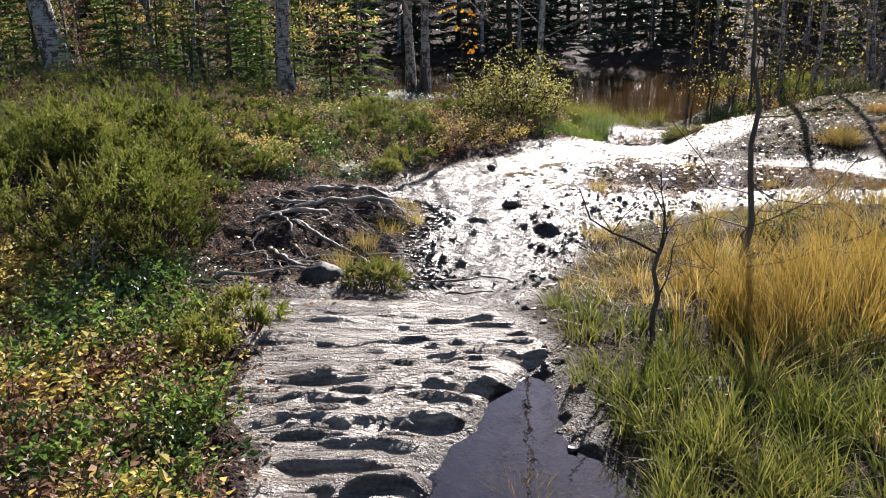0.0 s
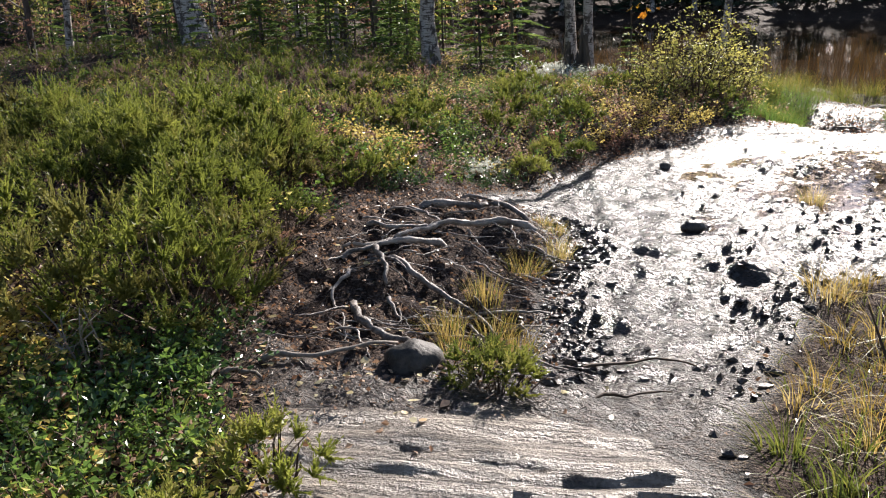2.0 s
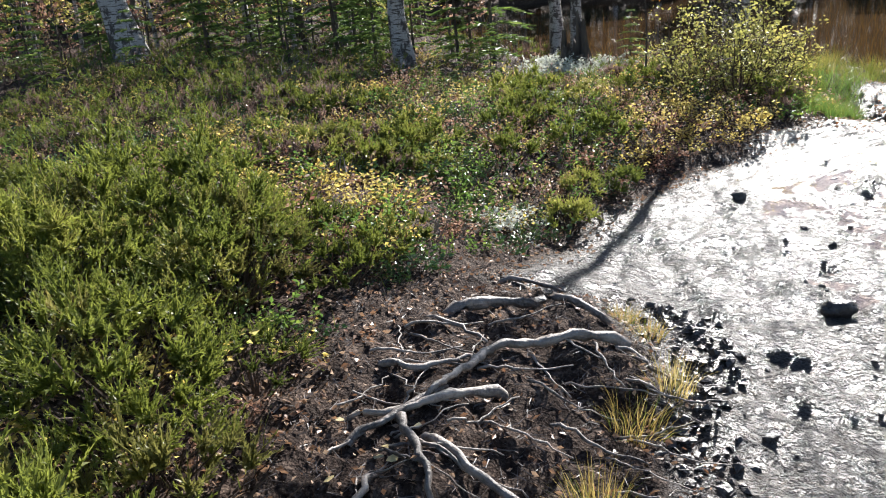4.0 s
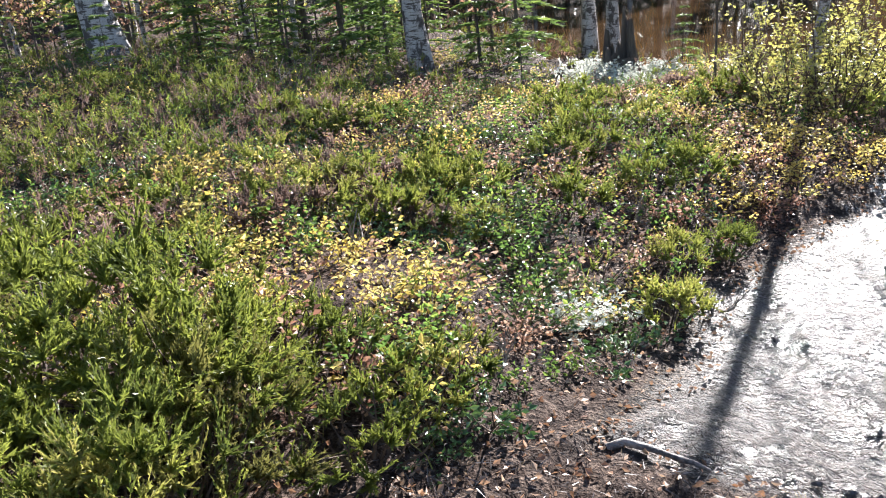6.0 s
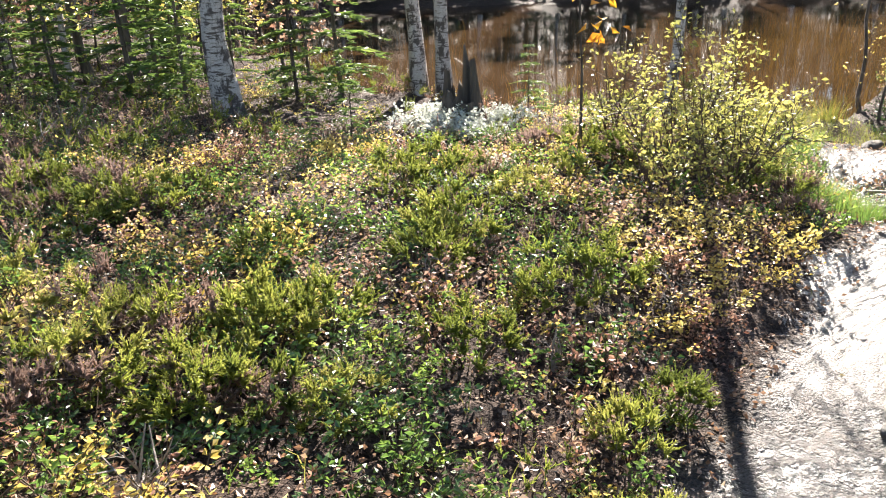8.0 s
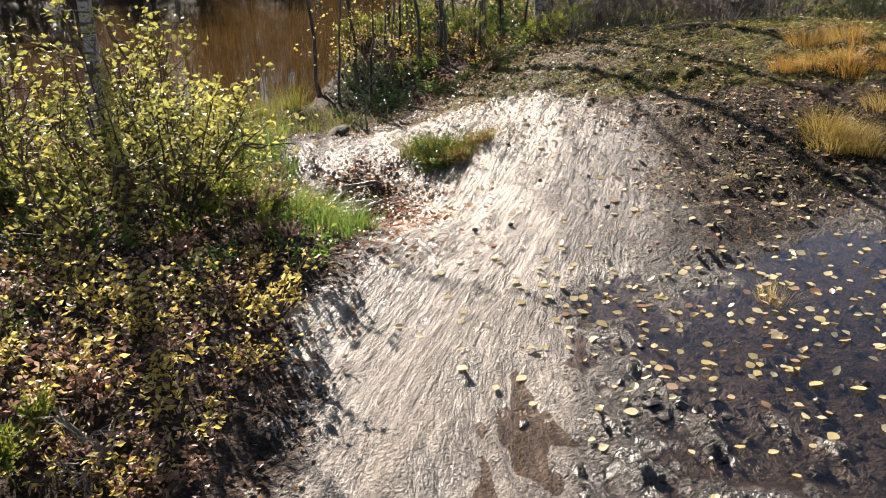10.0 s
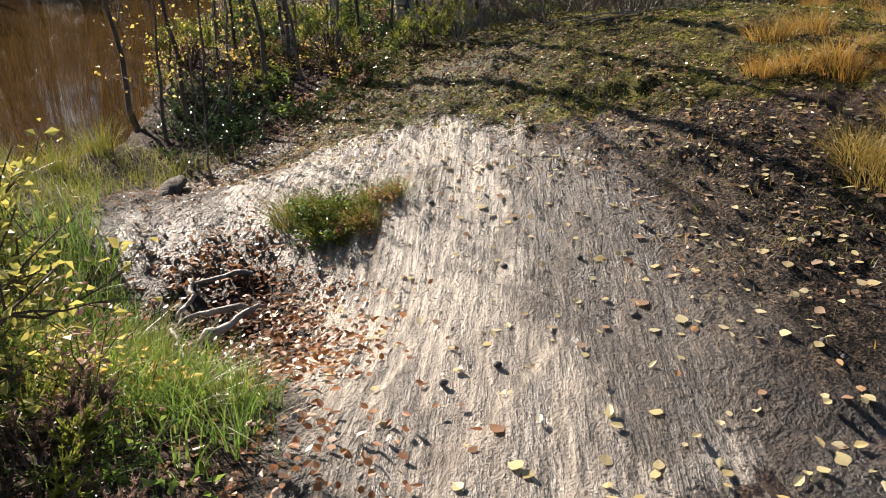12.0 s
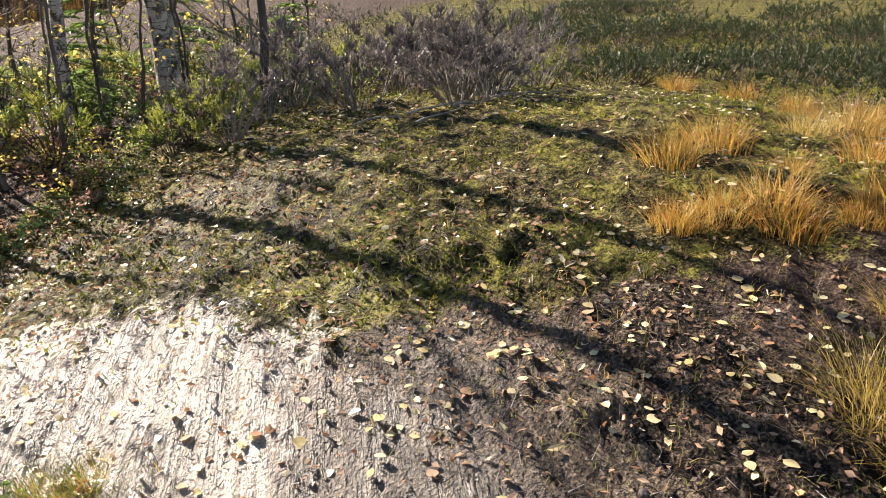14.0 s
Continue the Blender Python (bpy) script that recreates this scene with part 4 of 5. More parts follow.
far_heather = Bag()
places = scatter(4000, -14, 2, 5, 20, lambda x, y: (depth_in(HEATH, x, y) > .1) * np.where((x > -3.6) & (y < 12.5), .16, .42) * (.3 + .7 * heath_mix(x, y)) * np.where(depth_in(BANK, x, y) > 0, .5, 1), 17)
places = np.concatenate([places, scatter(1800, 5.5, 24, 3, 18, lambda x, y: .4 * (depth_in(EAST, x, y) > 0) + .4 * (x > 8.2) * step(plan_noise(x, y, .7, 2), .1, .4), 170)])
places = np.concatenate([places, scatter(2400, 7.5, 19, 5.5, 13.5, lambda x, y: step(plan_noise(x, y, .8, 2), .1, .35) * step(x - .3 * (y - 10), 8.0, 9.5), 174), scatter(500, -6.2, -3, 9, 13.2, lambda x, y: .5 + 0 * x, 175)])
for k in range(3):
    w, l = heather(70 + k, .32, .26, 34, 9, 4)
    b = Bag()
    b.v, b.n = list(w.v) + list(l.v), w.n + l.n
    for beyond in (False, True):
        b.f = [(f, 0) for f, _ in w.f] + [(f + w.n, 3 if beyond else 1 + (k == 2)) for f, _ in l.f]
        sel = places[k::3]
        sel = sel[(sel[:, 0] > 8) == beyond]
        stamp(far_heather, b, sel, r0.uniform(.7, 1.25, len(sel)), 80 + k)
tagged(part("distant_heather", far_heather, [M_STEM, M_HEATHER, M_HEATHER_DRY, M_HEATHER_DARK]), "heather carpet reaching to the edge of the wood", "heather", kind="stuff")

# dead leaves, bits of stalk and small twigs on the ground
litter = Bag()
p = scatter(160000, -5, 7, 1.4, 14, lambda x, y: np.clip(.5 * (depth_in(HEATH, x, y) > -.25) + .45 * (depth_in(MOUND, x, y) > -.1) + .5 * near(x, y, -1.0, 4.1, .4) + .14 * (depth_in(MOSSY, x, y) > -.5) + .9 * near(x, y, 2.45, 11.1, .5) + .06 * (depth_in(GRASSLAND, x, y) > -.2) + .3 * (x + y > 12.3) * (depth_in(TRODDEN, x, y) > 0) * (depth_in(DOME, x, y) < 0) * (x < 6.5) * (y > 8.5) + .5 * near(x, y, 4.6, 13.0, .7) + .5 * near(x, y, 5.5, 12.6, .7), 0, 1), 18)
d = np.column_stack([r0.normal(size=(len(p), 2)), r0.normal(size=len(p)) * .22])
p[:, 2] += .008 + r0.uniform(0, .07, len(p)) * (depth_in(HEATH, p[:, 0], p[:, 1]) > .1)
leaves(litter, p, d, r0.uniform(.014, .034, len(p)), r0.uniform(.009, .023, len(p)), fold=.15)
tagged(part("leaf_litter", litter, M_LITTER), "brown and rust dead leaves lying on peat", "leaf litter", kind="stuff")


# ---- grass ----
def grass_at(bag, places, high, width, lean, seed, slot=0, segs=3, wind=(-.05, -.1)):
    r = np.random.default_rng(seed)
    n = len(places)
    way = np.column_stack([r.normal(size=(n, 2)) * lean + wind, np.zeros(n)])
    blades(bag, places.copy(), way, r.uniform(*high, n), r.uniform(*width, n), slot, r=r, segs=segs)


grass = Bag()
side = lambda x, y: (depth_in(GRASSLAND, x, y) > r0.uniform(-.12, .1, x.shape))


def tufts(bag, centres, per, high, width, spread, bow, seed, slot):
    """Clumps of blades that fan out of shared feet, each clump with its own height and lean."""
    r = np.random.default_rng(seed)
    n = len(centres)
    tall, way = np.repeat(r.uniform(*high, n), per), np.repeat(r.normal(size=(n, 2)) * .22 + (-.1, -.08), per, 0)
    a, q = r.uniform(0, 6.283, n * per), r.uniform(0, 1, n * per) ** .7
    fan = np.stack([np.cos(a) * q, np.sin(a) * q], 1)
    feet = np.repeat(centres, per, 0)
    feet[:, :2] += fan * spread
    feet[:, 2] -= .01
    lean = np.column_stack([fan * bow + way + r.normal(size=(n * per, 2)) * .16, np.zeros(n * per)])
    blades(bag, feet, lean, tall * r.uniform(.5, 1.05, n * per), r.uniform(*width, n * per), slot, r=r, segs=4)


p = scatter(1050, .5, 5.2, 1.0, 8.5, lambda x, y: side(x, y) * np.where(y < 5.8, 1, .4) * np.where(x > 3.4, .6, 1), 90)
straw = (plan_noise(p[:, 0], p[:, 1], 1.0, 2) + .2 + r0.normal(size=len(p)) * .25 + .7 * near(p[:, 0], p[:, 1], 1.7, 3.9, 1.0) - .9 * near(p[:, 0], p[:, 1], 1.15, 2.4, .75)) > .1
rim = p[:, 0] < .95 + .12 * (p[:, 1] - 3)
pale = r0.uniform(size=len(p)) < .4
tufts(grass, p[straw & rim & pale], 46, (.12, .24), (.003, .0055), .09, 1.6, 91, 2)
tufts(grass, p[straw & rim & ~pale], 46, (.12, .24), (.003, .0055), .09, 1.6, 97, 1)
tufts(grass, p[straw & ~rim & pale], 30, (.1, .36), (.003, .006), .07, 1.0, 92, 2)
tufts(grass, p[straw & ~rim & ~pale], 40, (.1, .38), (.003, .006), .07, .8, 98, 1)
tufts(grass, p[~straw], 36, (.1, .26), (.004, .0085), .075, .9, 93, 0)
p = scatter(9000, .5, 5.2, 1.0, 8.5, lambda x, y: side(x, y) * np.where(y < 5.8, 1, .35), 94)
grass_at(grass, p, (.05, .16), (.003, .006), .9, 95, 0, 3, (-.15, -.1))
# the stand of tall stalks at the foot of the sapling
p = scatter(900, 1.0, 3.4, 2.9, 4.6, lambda x, y: np.clip(1.6 * near(x, y, 1.34, 3.28, .16) + .35 * near(x, y, 1.9, 3.5, .4) + .25 * near(x, y, 1.6, 2.9, .5), 0, 1), 193)
tufts(grass, p, 26, (.36, .58), (.003, .0055), .06, .22, 194, 1)
# fresh green blades in front
p = scatter(260, .62, 2.4, 1.4, 3.0, lambda x, y: side(x, y) * .8, 195)
tufts(grass, p, 24, (.14, .28), (.005, .009), .05, .7, 196, 0)
p = scatter(6000, 5, 9.5, 2, 9.5, lambda x, y: (depth_in(GRASSLAND, x, y) > 0) * .5, 95)
grass_at(grass, p, (.15, .4), (.005, .009), .4, 96, 1)
tagged(part("grass", grass, [M_GRASS, M_GRASS_GOLD, M_GRASS_STRAW]), "yellowing autumn grass with golden stalks beside the mud", "grass", kind="stuff")

heath_grass = Bag()
p = scatter(20000, -5, 2.2, 1.2, 14, lambda x, y: (depth_in(HEATH, x, y) > -.1) * (.12 + .4 * (y < 3.9) + .7 * near(x, y, 1.6, 10.6, .7) + .8 * near(x, y, 2, 12, .8)), 97)
grass_at(heath_grass, p, (.07, .2), (.003, .006), .5, 98, 0)
p = scatter(12000, 1.4, 4.6, 10.2, 14.9, lambda x, y: (depth_in(TRODDEN, x, y) < .05) * (x + .6 * (y - 12) < 5.4) * .9, 99)
grass_at(heath_grass, p, (.08, .22), (.003, .006), .55, 100, 0)
p = scatter(40000, 2.9, 13, 7.2, 13.4, lambda x, y: (depth_in(MOSSY, x, y) > -.3) * .22 + .4 * near(x, y, 4.4, 9.2, 1.0), 101)
grass_at(heath_grass, p[::2], (.02, .07), (.002, .004), .7, 102, 1, 2)
grass_at(heath_grass, p[1::2], (.02, .06), (.002, .004), .7, 103, 0, 2)
p = scatter(16000, 1.0, 3.2, 9.8, 12.9, lambda x, y: (depth_in(TRODDEN, x, y) < .1) * (.8 * near(x, y, 2.05, 11.3, .45) + .7 * near(x, y, 1.6, 10.7, .4) + .5 * near(x, y, 2.4, 12.1, .45)), 198)
grass_at(heath_grass, p, (.1, .26), (.004, .007), .5, 199, 2)
p = scatter(30000, 2.9, 6, 8.3, 11.2, lambda x, y: (x + y > 12.7) * (depth_in(DOME, x, y) < -.15) * np.clip(.1 + .6 * step(plan_noise(x, y, 2.2, 2), .0, .4), 0, 1) * .35, 200)
grass_at(heath_grass, p, (.015, .05), (.002, .004), .8, 201, 0, 2)
bank = scatter(420, 1.2, 2.7, 9.7, 12.2, lambda x, y: (depth_in(TRODDEN, x, y) < .12) * np.clip(near(x, y, 1.75, 10.3, .35) + near(x, y, 2.05, 11.1, .4) + .5 * near(x, y, 2.3, 11.9, .4), 0, 1), 202)
tufts(heath_grass, bank, 30, (.12, .26), (.003, .006), .06, 1.0, 203, 2)
tagged(part("trailside_grass", heath_grass, [M_GRASS, M_GRASS_GOLD, M_BILB_GREEN]), "short green and straw grass among the heath", "grass", kind="stuff")


def tussock(name, seed, n, high, spread, mats, label, bow=1.0):
    r = np.random.default_rng(seed)
    b = Bag()
    a, s = r.uniform(0, 6.283, n), r.uniform(0, 1, n) ** .6
    q = np.stack([np.cos(a) * s * spread, np.sin(a) * s * spread, np.full(n, -.015)], 1)
    way = np.stack([np.cos(a) * s * .5, np.sin(a) * s * .5, np.zeros(n)], 1) * bow + np.column_stack([r.normal(size=(n, 2)) * .18 * bow, np.zeros(n)])
    k = r.uniform(size=n) < .75
    for slot, sel in ((0, k), (1, ~k)):
        blades(b, q[sel], way[sel], r.uniform(.55, 1, sel.sum()) * high, r.uniform(.002, .0042, sel.sum()), slot, r=r)
    return tagged(part(name, b, mats), label, "grass tuft")


def lay_list(places):
    a = np.array(places, float)
    return np.column_stack([a, terrain(a[:, 0], a[:, 1])[0]])


t1 = tagged(tussock("grass_tussock", 110, 230, .21, .12, [M_GRASS_ORANGE, M_GRASS_GOLD], "orange withered grass tussock on the damp moss", 1.5), group="orange tussocks")
set_down(t1, lay_list([(5.35, 9.72), (5.28, 9.8), (5.42, 9.62), (5.39, 9.38), (5.5, 9.45), (5.47, 9.15), (5.6, 9.05), (5.41, 8.89), (5.2, 8.75), (7.45, 9.34), (7.6, 9.4), (7.69, 8.89), (7.9, 8.95), (8.77, 10.29), (8.5, 10.2), (6.15, 9.72), (6.05, 9.85), (8.39, 9.75), (5.85, 9.91), (5.95, 9.4), (6.1, 9.1), (6.4, 8.7), (5.7, 8.6), (4.9, 8.6), (6.9, 9.1)]), (.7, 1.2), 111)
t5 = tagged(tussock("grass_tussock", 109, 420, .2, .15, [M_GRASS_STRAW, M_GRASS_GOLD], "straw-yellow bowed grass tussock on dark damp soil", 1.9), group="straw tussocks")
set_down(t5, lay_list([(4.55, 9.12), (4.42, 9.02), (4.62, 8.98), (4.5, 8.86), (6.6, 9.35), (5.05, 9.0)]), (.8, 1.1), 108)
t2 = tagged(tussock("grass_tussock", 112, 420, .16, .13, [M_GRASS, M_GRASS_GOLD], "green and straw grass tussock growing on bare rock", 2.0), group="rock tussocks")
set_down(t2, lay_list([(3.62, 11.08), (3.56, 11.2), (3.44, 11.3), (3.42, 11.45), (3.4, 11.14), (3.34, 11.56), (3.3, 11.28)]), (.8, 1.25), 113)
r1 = thing("bilberry_shrub", *shrub(118, .17, .2, 16, 16, .02), M_STEM, M_BILB_GREEN, "low dark green berry shrub in a hollow of the rock", "shrub", "shrubs on the rock")
set_down(r1, lay_list([(3.3, 11.5), (3.22, 11.36), (3.36, 11.4), (3.24, 11.24), (3.4, 11.28)]), (.8, 1.1), 119)
r3 = thing("bilberry_shrub", *shrub(120, .14, .18, 14, 12, .018), M_STEM, M_RUST, "low rust-brown berry shrub on bare rock", "shrub", "shrubs on the rock")
set_down(r3, lay_list([(3.36, 11.08), (3.54, 11.08), (3.3, 11.16)]), (.75, 1.0), 121)
t3 = tagged(tussock("grass_tussock", 114, 170, .17, .09, [M_GRASS_STRAW, M_GRASS], "straw-yellow grass tussock at the edge of the roots"), group="root tussocks")
set_down(t3, lay_list([(-.42, 4.75), (-.62, 4.6), (-.5, 4.95), (-.35, 5.4), (-.33, 6.2), (-.25, 6.05), (-.22, 5.65), (-.3, 4.5), (-.55, 4.45), (1.42, 7.14), (2.6, 8.4), (3.1, 7.4), (.25, 2.15)]), (.7, 1.15), 115)
t4 = tagged(tussock("grass_tussock", 116, 200, .42, .16, [M_GRASS, M_GRASS_GOLD], "tall yellow-green grass tussock by the gully"), group="gully tussocks")
set_down(t4, lay_list([(2.0, 12.3), (2.4, 12.9), (1.75, 11.5), (2.7, 13.5), (3.3, 13.9), (1.95, 11.0), (3.8, 14.2)]), (.7, 1.1), 117)

# sedge standing in the shallows of the pond
sedge = Bag()
p = scatter(24000, -3, 20, 14.3, 32, lambda x, y: (depth_in(POND, x, y) > -1.2) * np.clip(.12 + .9 * step(x - .35 * (y - 14), 1.5, 5) * (1 - step(y, 24, 32)) + .25 * (depth_in(POND, x, y) < .6), 0, 1), 120)
p[:, 2] = np.maximum(p[:, 2], POND_LEVEL - .05)
grass_at(sedge, p, (.3, .75), (.006, .012), .3, 121, 0, 2)
tagged(part("sedge", sedge, M_SEDGE), "rust-brown sedge standing in shallow water", "sedge", kind="stuff")
# moss cushions
moss = Bag()
p = scatter(90000, 3.6, 17, 6, 14, lambda x, y: step(depth_in(MOSSY, x, y), -.35, .5) * step(plan_noise(x, y, 1.4, 3), -.05, .35) * step(x, 3.8, 5), 122)
d = np.column_stack([r0.normal(size=(len(p), 2)) * .6, np.ones(len(p))])
leaves(moss, p, d, r0.uniform(.012, .028, len(p)), r0.uniform(.008, .016, len(p)), fold=.3)
tagged(part("moss", moss, M_MOSS), "yellow-green moss cushions on damp ground", "moss", kind="stuff")

# ---- trees ----
def limb(wood, start, way, length, thick, r, depth, tips, bend=.22, rise=.05):
    """A branch with side twigs; the twig ends are gathered for the leaves."""
    n = 5 if depth else 3
    line = wander(start, way, length, n, bend, r, rise)
    tube(wood, line, np.linspace(thick, thick * .3, n), 4 if thick > .006 else 3, r=r)
    tips += list(line[n // 2:])
    if depth:
        for _ in range(int(r.integers(3, 6))):
            k = int(r.integers(1, n - 1))
            side = unit(line[k + 1] - line[k]) + r.normal(size=3) * .75
            limb(wood, line[k], side, length * r.uniform(.3, .55), thick * .5, r, depth - 1, tips, bend, rise)


def tree(name, label, seed, high, thick, bark, twig, leaf_mat, lean=(0, 0), crook=.03, limbs=14, from_h=.25, reach=.3, n_leaves=160, leaf=.04, depth=1, sides=10, rise=.05, leaf_from=0.0):
    """A tree of trunk, branches and sparse leaves, its foot at the origin."""
    r = np.random.default_rng(seed)
    n = 15
    s = np.linspace(0, 1, n)
    line = np.stack([lean[0] * s * high, lean[1] * s * high, s * high - .12], 1)
    line[:, :2] += np.cumsum(r.normal(size=(n, 2)) * crook * high / n ** .5, 0) * (s > 0)[:, None] * .5
    trunk, wood, tips = Bag(), Bag(), []
    rad = thick * (1 - .85 * s) + thick * .45 * np.exp(-s * high * 5)
    tube(trunk, line, rad, sides, wobble=.04, r=r)
    for _ in range(limbs):
        f = r.uniform(from_h, .97)
        k = min(int(f * (n - 1)), n - 2)
        at = line[k] + (line[k + 1] - line[k]) * (f * (n - 1) - k)
        a = r.uniform(0, 6.283)
        limb(wood, at, (np.cos(a), np.sin(a), r.uniform(.1, .9)), high * reach * (1.15 - f) * r.uniform(.6, 1.2) + .1, max(.0022, thick * .28 * (1.1 - f)), r, depth, tips, rise=rise)
    ob = part(name, trunk, bark, smooth=True)
    part("branchwork", wood, twig, ob, kind="stuff")
    if n_leaves:
        tips = np.array(tips)
        tips = tips[tips[:, 2] >= leaf_from]
        p = tips[r.integers(0, len(tips), n_leaves)] + r.normal(size=(n_leaves, 3)) * .02
        d = np.column_stack([r.normal(size=(n_leaves, 2)), r.normal(size=n_leaves) * .5 - .3])
        crown = Bag()
        sz = leaf * r.uniform(.6, 1.2, n_leaves)
        leaves(crown, p, d, sz * 1.2, sz * .8, r=r)
        part("foliage", crown, leaf_mat, ob, kind="stuff")
    return tagged(ob, label, "tree" if high > 1.6 else "sapling")


def stand(ob, x, y, turn=0, size=1.0, sink=0.0):
    z = float(lay(x, y)[0])
    ob.matrix_basis = pose(x, y, z - sink, 0, 0, turn) @ Matrix.Diagonal((size, size, size, 1))
    return ob


def again(ob, x, y, turn=0, size=1.0):
    c = copy_thing(ob, pose(0, 0, 0))
    return stand(c, x, y, turn, size)


# the birches that stand out
stand(tree("birch_tree", "white birch with black-scarred bark and a crooked foot", 201, 12.5, .125, M_BIRCH, M_TWIG, M_BILB_YELLOW, (-.06, .02), .035, 18, .3, .25, 200, .04, 2), -2.72, 14.36)
stand(tree("birch_tree", "stout leaning pale birch at the edge of the wood", 202, 11, .19, M_BIRCH, M_TWIG, M_BILB_YELLOW, (-.2, .03), .012, 16, .35, .22, 160, .04, 2, 14), -6.35, 13.6)
pair = tree("birch_tree", "slim grey birch beside the rotten stump", 203, 11.5, .095, M_BIRCH, M_TWIG, M_BILB_YELLOW, (-.03, .02), .02, 20, .1, .2, 150, .04, 2)
stand(pair, -.62, 16.1)
again(pair, -.3, 15.95, 140, .95)
stand(tree("birch_tree", "slim birch with long bare twigs behind the willow bush", 204, 11, .05, M_BIRCH, M_TWIG, M_BILB_YELLOW, (.03, .02), .02, 44, .09, .22, 190, .045, 2), 1.41, 12.84)

# the young wood behind the heath
r1 = np.random.default_rng(77)
slim = [tree("birch_tree", "thin young birch in the wood", 210 + k, 6 + k, .045 + .01 * k, m, M_TWIG, M_BILB_YELLOW, (.03 * (-1) ** k, 0), .03, 12, .08, .2, 150, .05, 1, 7) for k, m in ((0, M_BIRCH), (1, M_DARKBARK), (2, M_BIRCH))]
bushy = [tree("leafy_sapling", "young broadleaf tree with yellow autumn leaves", 220 + k, 3.2, .022, M_DARKBARK, M_STEM, m, (0, 0), .04, 16, .1, .28, 760, .06, 1, 6) for k, m in ((0, M_BILB_YELLOW), (1, M_WILLOW), (2, M_BILB_RED))]


def wood_places(n, seed, x0, x1, y0, y1, gap):
    r = np.random.default_rng(seed)
    got = []
    while len(got) < n:
        p = np.array([r.uniform(x0, x1), r.uniform(y0, y1)])
        if float(depth_in(POND, p[:1], p[1:])[0]) < -.4 and not (p[0] > -3.2 - .1 * (p[1] - 14) and p[1] < 15.2) and all(np.hypot(*(p - q)) > gap for q in got):
            got.append(p)
    return got


for k, p in enumerate(wood_places(42, 1, -22, -1.2, 14.8, 26, .55)):
    stand(slim[k % 3], *p, r1.uniform(0, 360), r1.uniform(.8, 1.2)) if k < 3 else again(slim[k % 3], *p, r1.uniform(0, 360), r1.uniform(.8, 1.2))
for k, p in enumerate(wood_places(80, 2, -20, -1.4, 14.6, 24, .5)):
    stand(bushy[k % 3], *p, r1.uniform(0, 360), r1.uniform(.6, 1.1)) if k < 3 else again(bushy[k % 3], *p, r1.uniform(0, 360), r1.uniform(.6, 1.1))


def spruce(name, label, seed, high, spread, whorls, per, tufts, tuft, mat, thick, low=.06):
    """A conifer: drooping branches in whorls, each set with needle sprays."""
    r = np.random.default_rng(seed)
    trunk, wood, green = Bag(), Bag(), Bag()
    s = np.linspace(0, 1, 8)
    tube(trunk, np.stack([.02 * high * np.sin(s * 3), 0 * s, s * high - .1], 1), thick * (1 - .93 * s), 7, r=r)
    for h in np.linspace(low, .97, whorls):
        for b in range(per):
            a = r.uniform(0, 6.283)
            long = spread * (1.03 - h) ** .8 * r.uniform(.65, 1.1)
            q = np.linspace(0, 1, 5)
            line = np.stack([np.cos(a) * long * q, np.sin(a) * long * q, h * high + long * (.12 * q - .42 * q ** 2 + .14 * q ** 3)], 1)
            if tuft < .3:
                tube(wood, line[::2], (thick * .13 * (1.1 - q * .9) * (1.1 - h))[::2], 3, r=r)
            else:
                needles(wood, line[:1], line[4:] - line[:1], np.array([long]), .05, 0, r)
            t = r.uniform(.12, 1, tufts)
            at = np.stack([np.interp(t, q, line[:, i]) for i in range(3)], 1)
            out = np.array([np.cos(a), np.sin(a), -.1]) * r.uniform(.4, 1, (tufts, 1)) + np.array([-np.sin(a), np.cos(a), 0]) * r.normal(size=(tufts, 1)) * .9 + r.normal(size=(tufts, 3)) * .15
            size = tuft * r.uniform(.6, 1.2, tufts) * (1.15 - .5 * t)
            needles(green, at, out, size, size * .26, 0, r)
    ob = part(name, trunk, M_DARKBARK)
    part("branchwork", wood, M_DARKBARK, ob, kind="stuff")
    part("foliage", green, mat, ob, kind="stuff")
    return tagged(ob, label, "tree")


young = [spruce("young_spruce", "young green spruce with drooping whorled branches", 230 + k, 2.6 + .6 * k, .75, 15, 6, 36, .145, M_NEEDLE, .035) for k in range(2)]
spots = [(-4.9, 14.6), (-3.9, 15.2), (-4.4, 14.3), (-3.3, 15.0), (-2.1, 15.4), (-1.6, 15.9), (-5.8, 14.8), (-7.1, 14.4), (-7.9, 13.6), (-5.2, 15.9)] + wood_places(34, 3, -20, -1.6, 15, 24, .8)
for k, p in enumerate(spots):
    (stand if k < 2 else again)(young[k % 2], *p, r1.uniform(0, 360), r1.uniform(.55, 1.15))
seedling = [spruce("spruce_seedling", "knee-high spruce seedling in the heather", 240, .75, .34, 9, 6, 34, .055, M_NEEDLE, .012)]
for k, (x, y, s) in enumerate(((-1.45, 13.2, 1.0), (-1.75, 12.3, .6), (.3, 13.5, 1.0), (-4.6, 12.6, .9), (-5.6, 12.2, 1.2), (-6.4, 11.6, 1.1), (6.6, 14.2, 1.2))):
    (stand if k < 1 else again)(seedling[0], x, y, 70 * k, s)
for k, (x, y, s) in enumerate(((7.2, 14.6, .55), (8.6, 14.9, .6), (6.2, 15.1, .45), (9.8, 14.4, .6))):
    again(young[k % 2], x, y, 80 * k, s)

